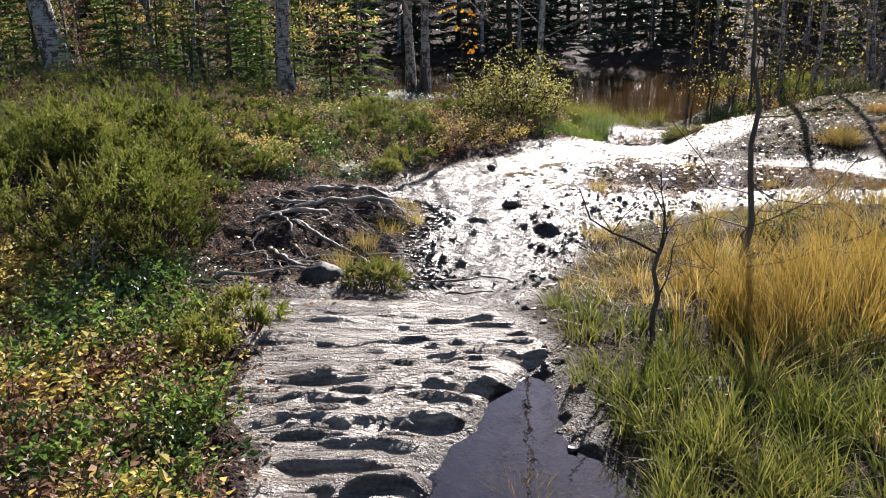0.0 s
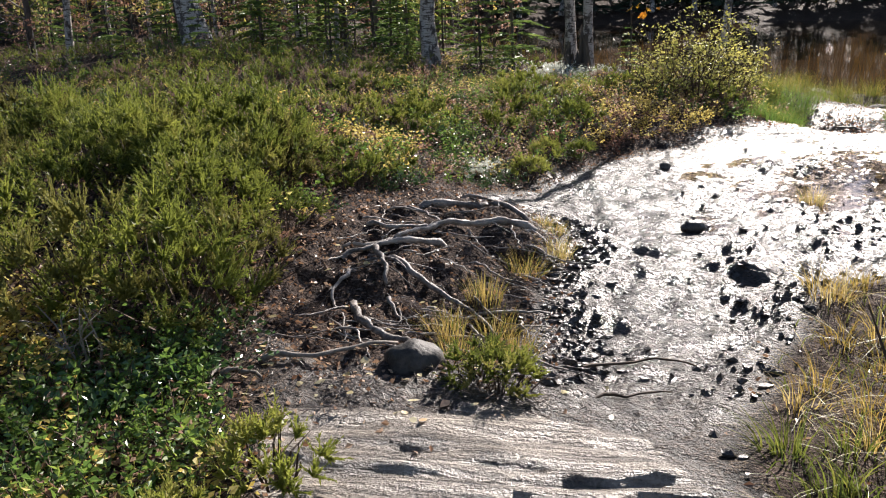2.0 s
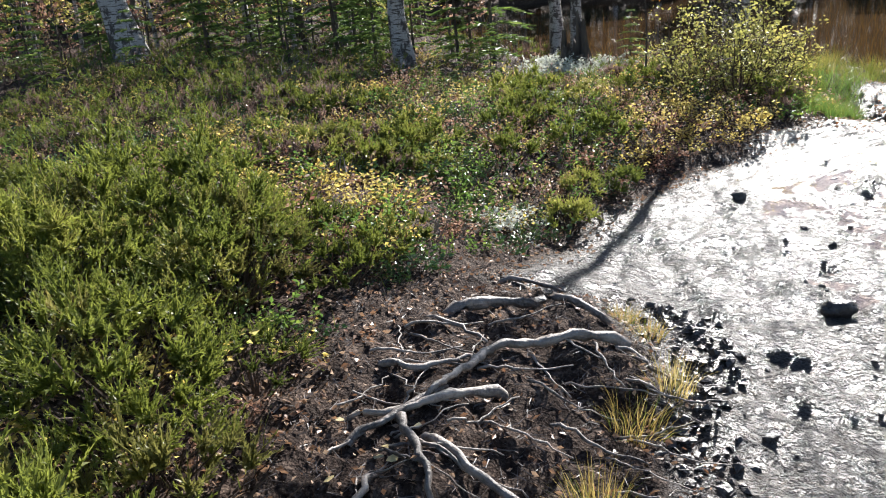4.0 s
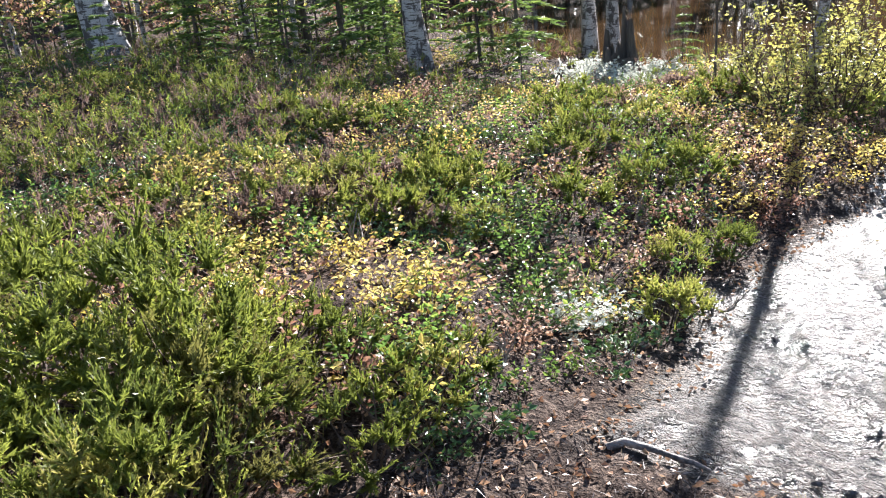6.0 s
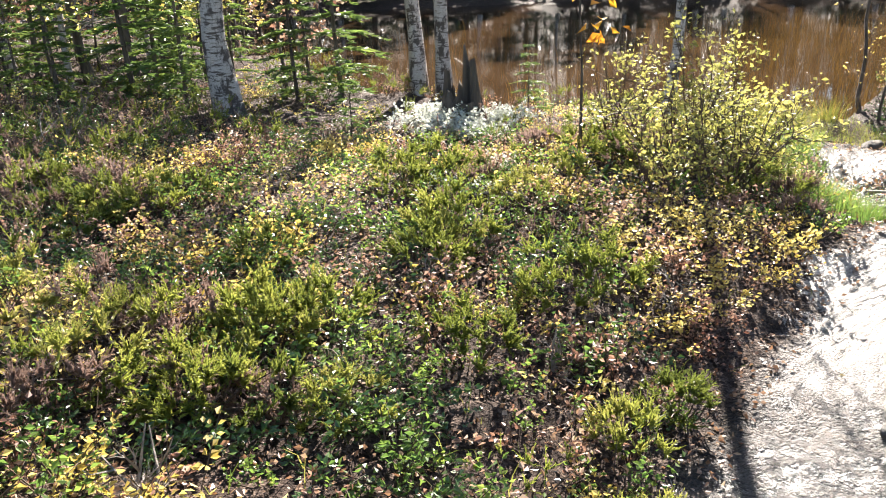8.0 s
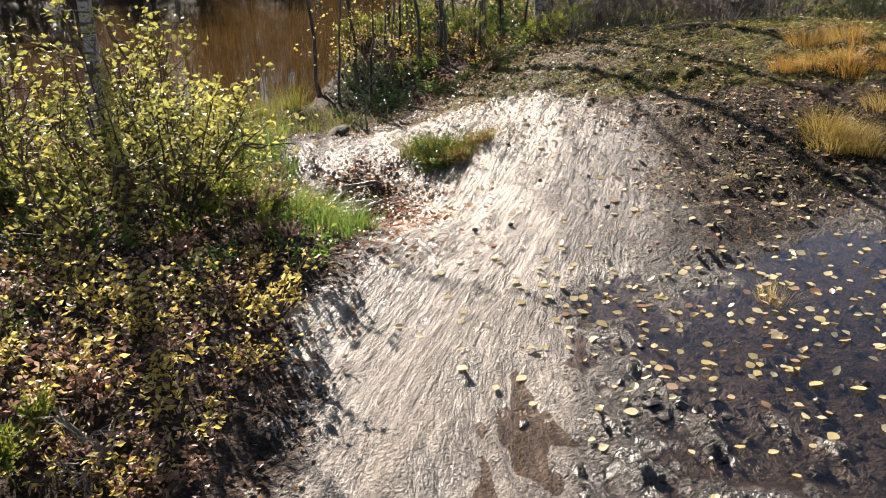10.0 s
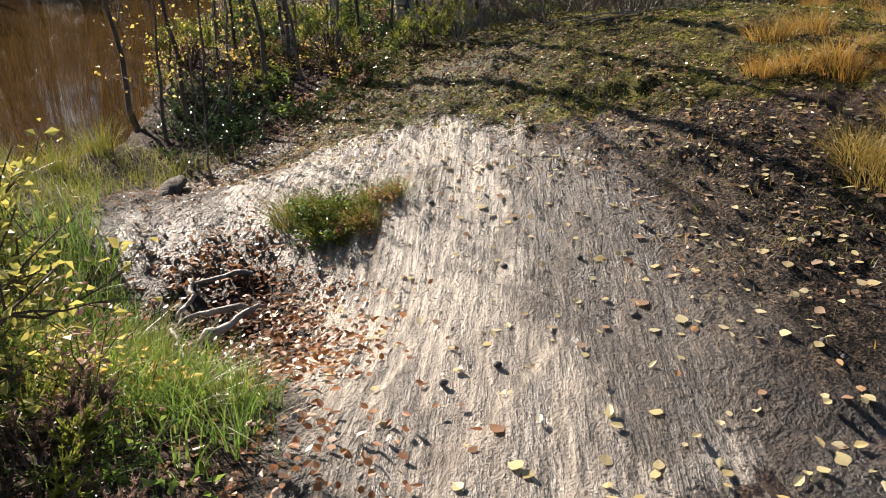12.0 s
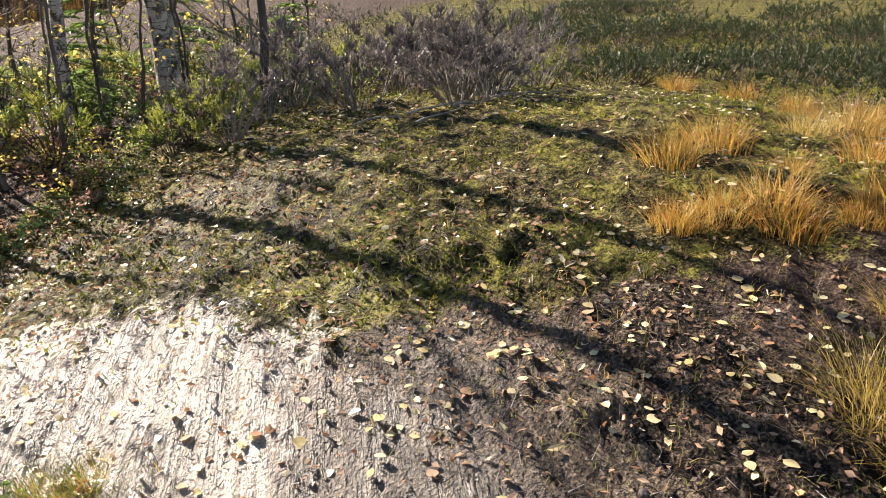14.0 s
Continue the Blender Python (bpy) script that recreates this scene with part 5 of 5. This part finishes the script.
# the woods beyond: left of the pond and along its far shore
tall = [spruce("spruce_tree", "tall dark spruce of the wood round the pond, bluish distance haze in its needle colour", 250 + k, 12 + 2 * k, 2.3, 20, 6, 11, .85, M_FAR_HAZED, .16, .03) for k in range(2)]
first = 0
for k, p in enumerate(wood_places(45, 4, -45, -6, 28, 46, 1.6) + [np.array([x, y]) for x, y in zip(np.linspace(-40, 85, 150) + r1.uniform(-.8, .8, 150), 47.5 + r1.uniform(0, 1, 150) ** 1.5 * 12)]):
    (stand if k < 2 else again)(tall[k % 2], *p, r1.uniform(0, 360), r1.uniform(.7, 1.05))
bare = tree("bare_birch", "pale bare birch trunk on the far shore", 260, 10, .11, M_BIRCH, M_TWIG, None, (0, 0), .02, 8, .3, .15, 0, .04, 0, 6)
for k in range(26):
    (stand if k < 1 else again)(bare, -28 + k * 3.3 + r1.uniform(-1.2, 1.2), 46.8 + r1.uniform(0, 1.2), 40 * k, r1.uniform(.8, 1.2))

# saplings along the eastern shore
thin = [tree("shore_sapling", "thin dark sapling with a few yellow leaves", 270 + k, 2.6 + .5 * k, .019 + .005 * k, M_DARKBARK, M_STEM, m, (.06 * (-1) ** k, .03), .045, 15, .12, .26, n, .042, 1, 6)
        for k, m, n in ((0, M_BILB_YELLOW, 90), (1, M_WILLOW, 120), (2, M_BILB_YELLOW, 60))]
shore = [(4.35, 14.15), (4.6, 13.95), (4.75, 14.3), (4.95, 14.0), (5.15, 14.35), (5.3, 13.85), (5.45, 14.2), (5.6, 13.75), (5.8, 14.1), (5.95, 13.6), (6.15, 14.0), (4.5, 14.7), (5.0, 14.8), (5.6, 14.7), (6.2, 14.6), (6.4, 13.4), (6.6, 13.9),
         (6.9, 14.3), (6.7, 13.2), (7.2, 13.7), (7.6, 14.2), (8.0, 13.6), (7.9, 14.9), (8.6, 14.2), (9.2, 13.8), (8.25, 15.4), (7.0, 15.3), (9.6, 15.2), (10.5, 14.6), (6.1, 15.4)]
for k, p in enumerate(shore):
    (stand if k < 3 else again)(thin[k % 3], *p, r1.uniform(0, 360), r1.uniform(.55, .9))
again(pair, 7.35, 13.95, 30, .85)
again(pair, 8.4, 14.9, 200, .75)
again(slim[1], 6.95, 12.75, 0, .6)
again(pair, 5.95, 14.25, 60, .6)
again(pair, 6.4, 14.1, 250, .55)

# saplings beside the start of the trail
stand(tree("bare_sapling", "crooked dark sapling with fine twigs and tiny yellow leaves", 281, 2.5, .018, M_DARKBARK, M_STEM, M_BILB_YELLOW, (.0, .05), .075, 26, .1, .26, 150, .02, 2, 7, leaf_from=1.0), 1.42, 3.55)


def forked_sapling():
    r = np.random.default_rng(283)
    trunk, wood, tips = Bag(), Bag(), []
    line = np.array([(0, 0, -.1), (-.02, 0, .1), (.0, .01, .2), (-.03, .0, .32), (-.01, .0, .42)])
    tube(trunk, line, [.015, .013, .012, .010, .009], 7, wobble=.06, r=r)
    for way, long, thick in (((.5, .1, .9), .42, .007), ((-.35, 0, 1), .5, .0065), ((.15, .2, 1), .4, .006)):
        limb(wood, line[-1] - [0, 0, .03], way, long, thick, r, 1, tips, .25, .12)
    limb(wood, line[2], (.6, 0, .8), .3, .005, r, 1, tips, .25, .1)
    ob = part("bare_sapling", trunk, M_DARKBARK, smooth=True)
    part("branchwork", wood, M_STEM, ob, kind="stuff")
    return tagged(ob, "small bare forked sapling in the grass", "sapling")


stand(forked_sapling(), .95, 3.3)
stand(tree("bare_sapling", "wispy bare twigs rising from the far bank", 284, 1.3, .008, M_TWIG, M_TWIG, None, (-.1, 0), .09, 7, .2, .4, 0, .02, 1, 5), 3.9, 9.4 + 3.6)
stand(tree("rowan_sapling", "slender rowan with a few orange leaves hanging from it", 285, 1.9, .012, M_DARKBARK, M_STEM, M_ORANGE, (-.02, 0), .015, 11, .42, .2, 36, .085, 0, 6, leaf_from=.75), .3, 11.5)


# ---- the willow bush at the water's edge ----
def willow(seed, high, wide, stems, n_leaves):
    r = np.random.default_rng(seed)
    wood, green, tips = Bag(), Bag(), []
    for _ in range(stems):
        a = r.uniform(0, 6.283)
        limb(wood, (np.cos(a) * .06, np.sin(a) * .06, -.05), (np.cos(a) * wide, np.sin(a) * wide, 1), high * r.uniform(.7, 1.1), .009, r, 2, tips, .2, .12)
    tips = np.array(tips)
    p = tips[r.integers(0, len(tips), n_leaves)] + r.normal(size=(n_leaves, 3)) * .025
    d = np.column_stack([r.normal(size=(n_leaves, 2)), r.uniform(-.3, .9, n_leaves)])
    sz = r.uniform(.018, .038, n_leaves)
    leaves(green, p, d, sz * 1.3, sz * .75, r=r)
    return wood, green


for k, (x, y, h, n) in enumerate(((.98, 10.5, .68, 480), (1.32, 11.0, .8, 640), (.8, 11.0, .8, 520), (1.2, 11.65, 1.0, 680), (1.6, 11.75, .75, 520), (.5, 10.3, .5, 300), (.65, 11.9, .75, 380))):
    stand(thing("willow_bush", *willow(290 + k, h, .55, 9, int(n * 1.35)), M_STEM, M_WILLOW, "yellow-green willow bush thinning in autumn", "bush", "willow bushes by the water"), x, y)


# ---- rotten stump with silvery growth, sun glare in its leaf colour ----
def stump():
    r = np.random.default_rng(300)
    b, n, k = Bag(), 26, 9
    a = np.arange(n) * 2 * np.pi / n
    rim = .74 + .2 * r.normal(size=n).cumsum() / 3 + .14 * r.normal(size=n)
    rim = np.clip(rim, .4, .98)
    rows = []
    for s in np.linspace(0, 1, k):
        rad = (.21 + .13 * (1 - s) ** 3) * (1 + .1 * np.sin(a * 5 + 1) + .05 * r.normal(size=n)) * (1 - .35 * s)
        rows.append(np.stack([np.cos(a) * rad, np.sin(a) * rad, s * rim - .1], 1))
    for s in np.linspace(1, .3, 4):
        rad = (.21 * .65 * .72) * np.ones(n)
        rows.append(np.stack([np.cos(a) * rad, np.sin(a) * rad, s * rim - .12], 1))
    v = np.concatenate(rows)
    i, j = np.meshgrid(np.arange(len(rows) - 1), np.arange(n), indexing="ij")
    i, j = i.ravel(), j.ravel()
    b.add(v, np.stack([i * n + j, i * n + (j + 1) % n, (i + 1) * n + (j + 1) % n, (i + 1) * n + j], 1))
    return tagged(part("tree_stump", b, M_STUMP), "rotten dark tree stump with splintered top", "stump")


st = stump()
stand(st, -.42, 13.2, 0, 1.05, .02)
glare_shrub = thing("silvery_shrub", *shrub(301, .36, .32, 36, 36, .036), M_STEM, M_SILVER_GLARE, "pale silvery shrub round the rotten stump", "shrub", "silvery shrubs")
for k, (x, y, s) in enumerate(((-.72, 13.3, .8), (-.66, 13.1, .85), (-.57, 12.93, .8), (-.48, 12.8, .7), (-.38, 12.66, .65), (-.1, 13.15, .75), (-.06, 12.98, .65), (-.34, 11.3, .4), (-.7, 10.6, .45), (-.95, 7.35, .45))):
    (stand if k < 1 else again)(glare_shrub, x, y, 50 * k, s)

# ---- roots over the peat mound ----
def root(name, label, points, thick, lift=.5, seed=0, mat=None, category="root", group="roots on the mound"):
    """A root along a few places on the plan, smoothed, half sunk in the ground."""
    r = np.random.default_rng(seed + len(points) * 7)
    pts = np.array(points, float)
    n = max(8, 6 * (len(pts) - 1))
    t = np.linspace(0, len(pts) - 1, n)
    k = np.arange(len(pts))
    x, y = np.interp(t, k, pts[:, 0]), np.interp(t, k, pts[:, 1])
    for _ in range(2):
        x[1:-1], y[1:-1] = (x[:-2] + 2 * x[1:-1] + x[2:]) / 4, (y[:-2] + 2 * y[1:-1] + y[2:]) / 4
    x, y = x + r.normal(size=n) * .006, y + r.normal(size=n) * .006
    s = np.linspace(0, 1, n)
    rad = .8 * thick * (1 - .55 * s) * (1 + .12 * r.normal(size=n))
    z = terrain(x, y)[0]
    z = np.convolve(np.pad(z, 2, mode="edge"), np.ones(5) / 5, "valid") + thick * lift + .01
    z[0] -= thick * 1.3
    z[-1] -= thick * .8
    b = Bag()
    tube(b, np.stack([x, y, z], 1), rad, 7, wobble=.07, r=r)
    return tagged(part(name, b, mat or M_ROOT, smooth=True), label, category, group)


GREY = "bare grey tree root across trodden peat"
root("tree_root", GREY, [(-1.05, 6.0), (-.8, 6.09), (-.55, 6.11), (-.4, 6.0)], .035, .7, 1)
root("tree_root", GREY, [(-.36, 5.83), (-.58, 5.76), (-.78, 5.7), (-.88, 5.59), (-.95, 5.4), (-1.02, 5.3)], .028, 1.0, 2)
root("tree_root", GREY, [(-.78, 5.43), (-.94, 5.33), (-1.08, 5.23), (-1.25, 5.18)], .026, .9, 3)
root("tree_root", GREY, [(-1.1, 5.23), (-1.01, 5.03), (-.94, 4.85)], .024, .9, 4)
root("tree_root", GREY, [(-1.0, 5.13), (-.79, 4.97), (-.56, 4.86), (-.4, 4.7)], .021, 1.0, 5)
root("tree_root", GREY, [(-.86, 6.44), (-.58, 6.36)], .018, .8, 6)
root("tree_root", GREY, [(-1.2, 5.48), (-1.04, 5.45), (-.9, 5.62)], .017, .8, 7)
root("tree_root", GREY, [(-1.1, 5.9), (-.87, 5.75)], .016, .9, 8)
root("tree_root", GREY, [(-1.05, 4.68), (-.96, 4.47), (-.83, 4.39), (-.7, 4.36), (-.58, 4.24)], .026, .9, 9)
root("tree_root", GREY, [(-.92, 4.78), (-.8, 4.57)], .016, 1.0, 10)
root("tree_root", GREY, [(-.56, 4.8), (-.2, 4.96)], .013, .9, 11)
root("tree_root", GREY, [(-1.22, 5.07), (-.96, 5.38)], .02, .8, 12)
root("tree_root", GREY, [(-1.12, 4.95), (-1.18, 4.75), (-1.1, 4.62)], .014, 1.0, 13)
r2 = np.random.default_rng(400)
for k in range(64):
    x, y, a = r2.uniform(-1.3, -.3), r2.uniform(4.25, 5.9), r2.normal() * .8
    root("root_strand", "thin wiry root strand on dark peat", [(x, y), (x + .15 * np.cos(a), y + .1 * np.sin(a) - .03), (x + .34 * np.cos(a), y + .25 * np.sin(a))], r2.uniform(.004, .009), 1.6, 20 + k, group="root strands")
root("fallen_stick", "straight fallen stick resting beside the root stone", [(-1.2, 4.05), (-1.0, 4.1), (-.76, 4.34)], .016, 1.3, 50, M_TWIG, "stick", "sticks")
root("fallen_stick", "short pale broken stick on the litter", [(-1.27, 3.88), (-1.14, 3.9)], .017, 1.2, 51, M_TWIG, "stick", "sticks")
root("fallen_stick", "short pale broken stick on the litter", [(-1.3, 3.95), (-1.27, 3.75)], .013, 1.2, 52, M_TWIG, "stick", "sticks")
root("fallen_stick", "dark wet stick lying in the mud", [(-.05, 4.5), (.2, 4.62), (.42, 4.66)], .009, .9, 53, M_STEM, "stick", "sticks")
root("fallen_stick", "dark wet stick lying in the mud", [(.0, 4.2), (.3, 4.35)], .008, .9, 54, M_STEM, "stick", "sticks")
root("fallen_stick", "dead branch lying in the berry shrubs", [(-.36, 10.3), (-.65, 10.38)], .02, 3, 55, M_TWIG, "stick", "sticks")
for pts, w in (([(2.72, 11.3), (2.5, 11.45), (2.36, 11.4)], .022), ([(2.36, 11.42), (2.28, 11.25), (2.16, 11.05)], .017), ([(2.4, 11.24), (2.55, 11.24), (2.72, 11.2)], .028), ([(2.68, 11.68), (2.6, 11.55), (2.45, 11.5)], .02), ([(2.9, 11.48), (2.66, 11.66)], .02)):
    root("tree_root", "knotted grey root overhanging the leafy gully", pts, w, 1.5, int(w * 1000), group="roots in the gully")
for k, (x, y) in enumerate(((5.95, 11.55), (6.2, 11.35), (6.5, 11.2), (6.1, 11.25), (6.8, 11.15), (7.0, 11.0))):
    root("dead_branch", "grey fallen brushwood at the foot of withered heather", [(x, y), (x + .35, y - .1), (x + .75, y + .12 * (-1) ** k)], .008, 2.5, 60 + k, M_TWIG, "branch", "brushwood")

# ---- dead twiggy shrubs on the bank ----
def dead_shrub(seed, high):
    r = np.random.default_rng(seed)
    b, tips = Bag(), []
    for _ in range(4):
        limb(b, (0, 0, -.03), (r.normal() * .5, r.normal() * .5, 1), high * r.uniform(.7, 1.1), .007, r, 2, tips, .3, .1)
    return tagged(part("dead_shrub", b, M_TWIG), "bleached dead heather skeleton", "shrub", "dead shrubs")


for k, (x, y, h) in enumerate(((-1.75, 3.82, .4), (-2.3, 3.5, .3), (-.95, 9.1, .25), (-.6, 8.5, .22), (-1.2, 6.75, .22), (-1.9, 7.6, .25), (-.35, 7.7, .2), (.1, 9.0, .22), (-3.5, 11.8, .6))):
    stand(dead_shrub(410 + k, h), x, y)


# ---- stones and clods ----
def stone(name, seed, size, flat, mat, label, category="stone", rough=.28):
    r = np.random.default_rng(seed)
    bm = bmesh.new()
    bmesh.ops.create_icosphere(bm, subdivisions=3, radius=1)
    for v in bm.verts:
        d = v.co.normalized()
        k = 1 + rough * noise.noise(d * 1.6 + Vector((seed, 0, 0))) + rough * .5 * noise.noise(d * 4 + Vector((0, seed, 0)))
        k = min(k, 1 + rough * .35)
        v.co = Vector((d.x * size[0] * k, d.y * size[1] * k, d.z * flat * k))
    me = bpy.data.meshes.new(name)
    bm.to_mesh(me)
    me.materials.append(mat)
    me.polygons.foreach_set("use_smooth", np.ones(len(me.polygons), bool))
    return tagged(new(name, me), label, category)


def rest(ob, x, y, up=0.0, turn=0):
    ob.matrix_basis = pose(x, y, float(lay(x, y)[0]) + up, 0, 0, turn)
    return ob


rest(stone("stone", 1, (.115, .085), .08, M_STONE, "rounded grey stone held by the roots"), -.66, 4.2, .015, 20)
rest(stone("stone", 2, (.07, .045), .045, M_MUDCLOD, "dark wet stone lying in the mud"), .56, 6.33, .02)
rest(stone("stone", 3, (.05, .04), .035, M_STONE, "small dark stone on wet ground"), .5, 8.03, .015, 40)
rest(stone("stone", 4, (.2, .07), .045, M_STUMP, "dark mossy stone at the head of the gully"), 3.5, 12.9, .02, 35)
rest(stone("stone", 5, (.12, .07), .05, M_STONE, "grey stone half hidden in grass"), 1.05, 2.75, -.02, 10)
for k in range(14):
    x, y = r2.uniform(2.2, 4.4), r2.uniform(8.9, 11)
    rest(tagged(stone("pebble", 20 + k, (r2.uniform(.008, .02), r2.uniform(.008, .018)), .01, M_STONE, "small angular pebble on weathered gneiss"), group="pebbles"), x, y, .006, r2.uniform(0, 360))

clods = Bag()
bm = bmesh.new()
bmesh.ops.create_icosphere(bm, subdivisions=1, radius=1)
ball = np.array([v.co[:] for v in bm.verts])
ball_f = np.array([[v.index for v in f.verts] for f in bm.faces])
bm.free()
mud_edge = lambda x, y: np.clip((depth_in(TRODDEN, x, y) > 0) * (1.3 * near(x, y, .78, 4.5, .32) + 1.1 * near(x, y, .62, 3.7, .16) + .9 * near(x, y, 1.0, 5.3, .35) + .5 * near(x, y, 1.6, 6.4, .8) + .8 * near(x, y, -.12, 5.3, .16) + .7 * near(x, y, -.1, 6.1, .22) + .75 * near(x, y, .55, 2.9, .2) + .5 * near(x, y, .6, 2.3, .15) + .9 * near(x, y, 1.55, 8.15, .22) + .9 * near(x, y, 1.95, 7.95, .3) + .5 * near(x, y, 2.5, 7.5, .5) + .25 * near(x, y, 3, 6.8, 1.2)), 0, 1)
p = scatter(9500, -.4, 5, 2, 11, mud_edge, 130)
for q in p:
    s = r2.uniform(.005, .02)
    clods.add(ball * (1 + .35 * r2.normal(size=(len(ball), 1))) * [s * r2.uniform(.8, 1.6), s * r2.uniform(.8, 1.4), s * r2.uniform(.5, 1.0)] + q + [0, 0, s * .25], ball_f)
p = scatter(2600, -.5, .25, 4.2, 6.4, lambda x, y: np.exp(-((x + .12 + .1 * np.sin(y * 5)) / .11) ** 2) * .75, 137)
for q in p:
    s = r2.uniform(.005, .017)
    clods.add(ball * (1 + .4 * r2.normal(size=(len(ball), 1))) * [s * r2.uniform(.8, 1.7), s * r2.uniform(.8, 1.5), s * r2.uniform(.5, 1.0)] + q + [0, 0, s * .3], ball_f)
tagged(part("mud_clods", clods, M_MUDCLOD), "black wet mud clods kicked up along the trail", "mud", kind="stuff")


# ---- fallen leaves that lie apart ----
def leaf_mesh(seed):
    b, n = Bag(), 7
    s = np.linspace(0, 1, n)
    w = np.sin(np.pi * s ** .75) * .42
    curl = .22 * np.random.default_rng(seed).uniform(-1, 1) * (s - .5) ** 2
    mid = np.stack([s - .5, 0 * s, curl], 1)
    rise = .1 * np.random.default_rng(seed + 1).uniform(.2, 1)
    v = np.concatenate([mid, mid + np.stack([0 * s, w, w * rise], 1), mid + np.stack([0 * s, -w, w * rise], 1)])
    i = np.arange(n - 1)
    b.add(v, np.concatenate([np.stack([i, i + 1, i + 1 + n, i + n], 1), np.stack([i + 2 * n, i + 1 + 2 * n, i + 1, i], 1)]))
    tube(b, [(-.5, 0, curl[0]), (-.8, .04, curl[0] + .02)], [.012, .008], 3)
    return b


pale, rust = [[leaf_mesh(k + 9 * j).mesh("fallen_leaf", m) for k in range(3)] for j, m in enumerate((M_FALLEN, M_LITTER))]
spread = lambda x, y: np.clip(.95 * near(x, y, 2.35, 8.2, .75) + .6 * near(x, y, 2.0, 8.9, .5) + .35 * near(x, y, 3.4, 9.0, 1.0) + .22 * near(x, y, 4.4, 9.8, 1.1) + .1 * near(x, y, 3, 10, 1.4) + .9 * near(x, y, 2.55, 11.0, .28) + .1 * near(x, y, -.9, 4.3, .6), 0, 1)
p = scatter(5200, -1.4, 6, 3.6, 12, spread, 131)
r2.shuffle(p)
p = p[:300]
for q in p:
    wet_z = FLAT_LEVEL if depth_in(FLAT, q[:1], q[1:2])[0] > -.2 else -9
    ob = new("fallen_leaf", (pale if r2.uniform() < .78 and q[1] < 10.6 else rust)[int(r2.integers(0, 3))])
    s = r2.uniform(.03, .055)
    ob.matrix_basis = pose(q[0], q[1], max(q[2], wet_z) + .006, r2.normal() * 9, r2.normal() * 9, r2.uniform(0, 360)) @ Matrix.Diagonal((s, s, s, 1))
    tagged(ob, "fallen birch leaf lying flat on the wet trail", "leaf", "fallen leaves")
gully = Bag()
p = scatter(13000, 1.4, 3.6, 9.6, 12.6, lambda x, y: np.clip(near(x, y, 2.3, 10.6, .3) + near(x, y, 2.6, 11.1, .28) + .8 * near(x, y, 2.9, 11.6, .3) + .3 * near(x, y, 1.7, 9.9, .3), 0, 1), 136)
p[:, 2] += r2.uniform(.004, .025, len(p))
ovals(gully, p, np.column_stack([r2.normal(size=(len(p), 2)), r2.normal(size=len(p)) * .3]), r2.uniform(.02, .04, len(p)), r2.uniform(.014, .027, len(p)))
tagged(part("gully_leaves", gully, M_RUST), "rust-brown birch leaves heaped in the gully", "leaf litter", kind="stuff")
more = Bag()
p = scatter(22000, -1.3, 9, 3.7, 13.5, lambda x, y: np.clip(.5 * spread(x, y) + .25 * (depth_in(MOSSY, x, y) > -.4) + .45 * near(x, y, -.95, 4.2, .6) + .5 * near(x, y, 5.3, 12.6, 1.0) + .12 * near(x, y, 4.7, 9.3, .7), 0, 1), 132)
p[:, 2] = np.where(depth_in(FLAT, p[:, 0], p[:, 1]) > -.2, np.maximum(p[:, 2], FLAT_LEVEL), p[:, 2]) + .008
ovals(more, p, np.column_stack([r2.normal(size=(len(p), 2)), r2.normal(size=len(p)) * .15]), r2.uniform(.025, .045, len(p)), r2.uniform(.018, .03, len(p)))
tagged(part("scattered_leaves", more, M_FALLEN), "pale yellow birch leaves strewn over moss and mud", "leaf litter", kind="stuff")

# ---- crumbs and dry stalks on the moss and peat ----
crumbs = Bag()
p = scatter(16000, -1.4, 8, 3.7, 13.2, lambda x, y: np.clip(.5 * (depth_in(MOSSY, x, y) > -.6) + .6 * (depth_in(MOUND, x, y) > -.1) + .5 * near(x, y, 4.3, 9.6, 1.0), 0, 1), 133)
p = np.concatenate([p, scatter(9000, -1.5, -.1, 3.6, 6.5, lambda x, y: (depth_in(MOUND, x, y) > -.35) * .6, 134), scatter(9000, 2.8, 6, 8.6, 12, lambda x, y: (depth_in(TRODDEN, x, y) > 0) * .6 * (x + y > 12.4), 135)])
d = np.column_stack([r2.normal(size=(len(p), 2)), r2.normal(size=len(p)) * .35])
needles(crumbs, p + [0, 0, .006], d, r2.uniform(.02, .07, len(p)), .004, 0, r2)
tagged(part("dry_stalks", crumbs, M_HEATHER_GREY), "fine dry stalks and plant crumbs on the ground", "litter", kind="stuff")
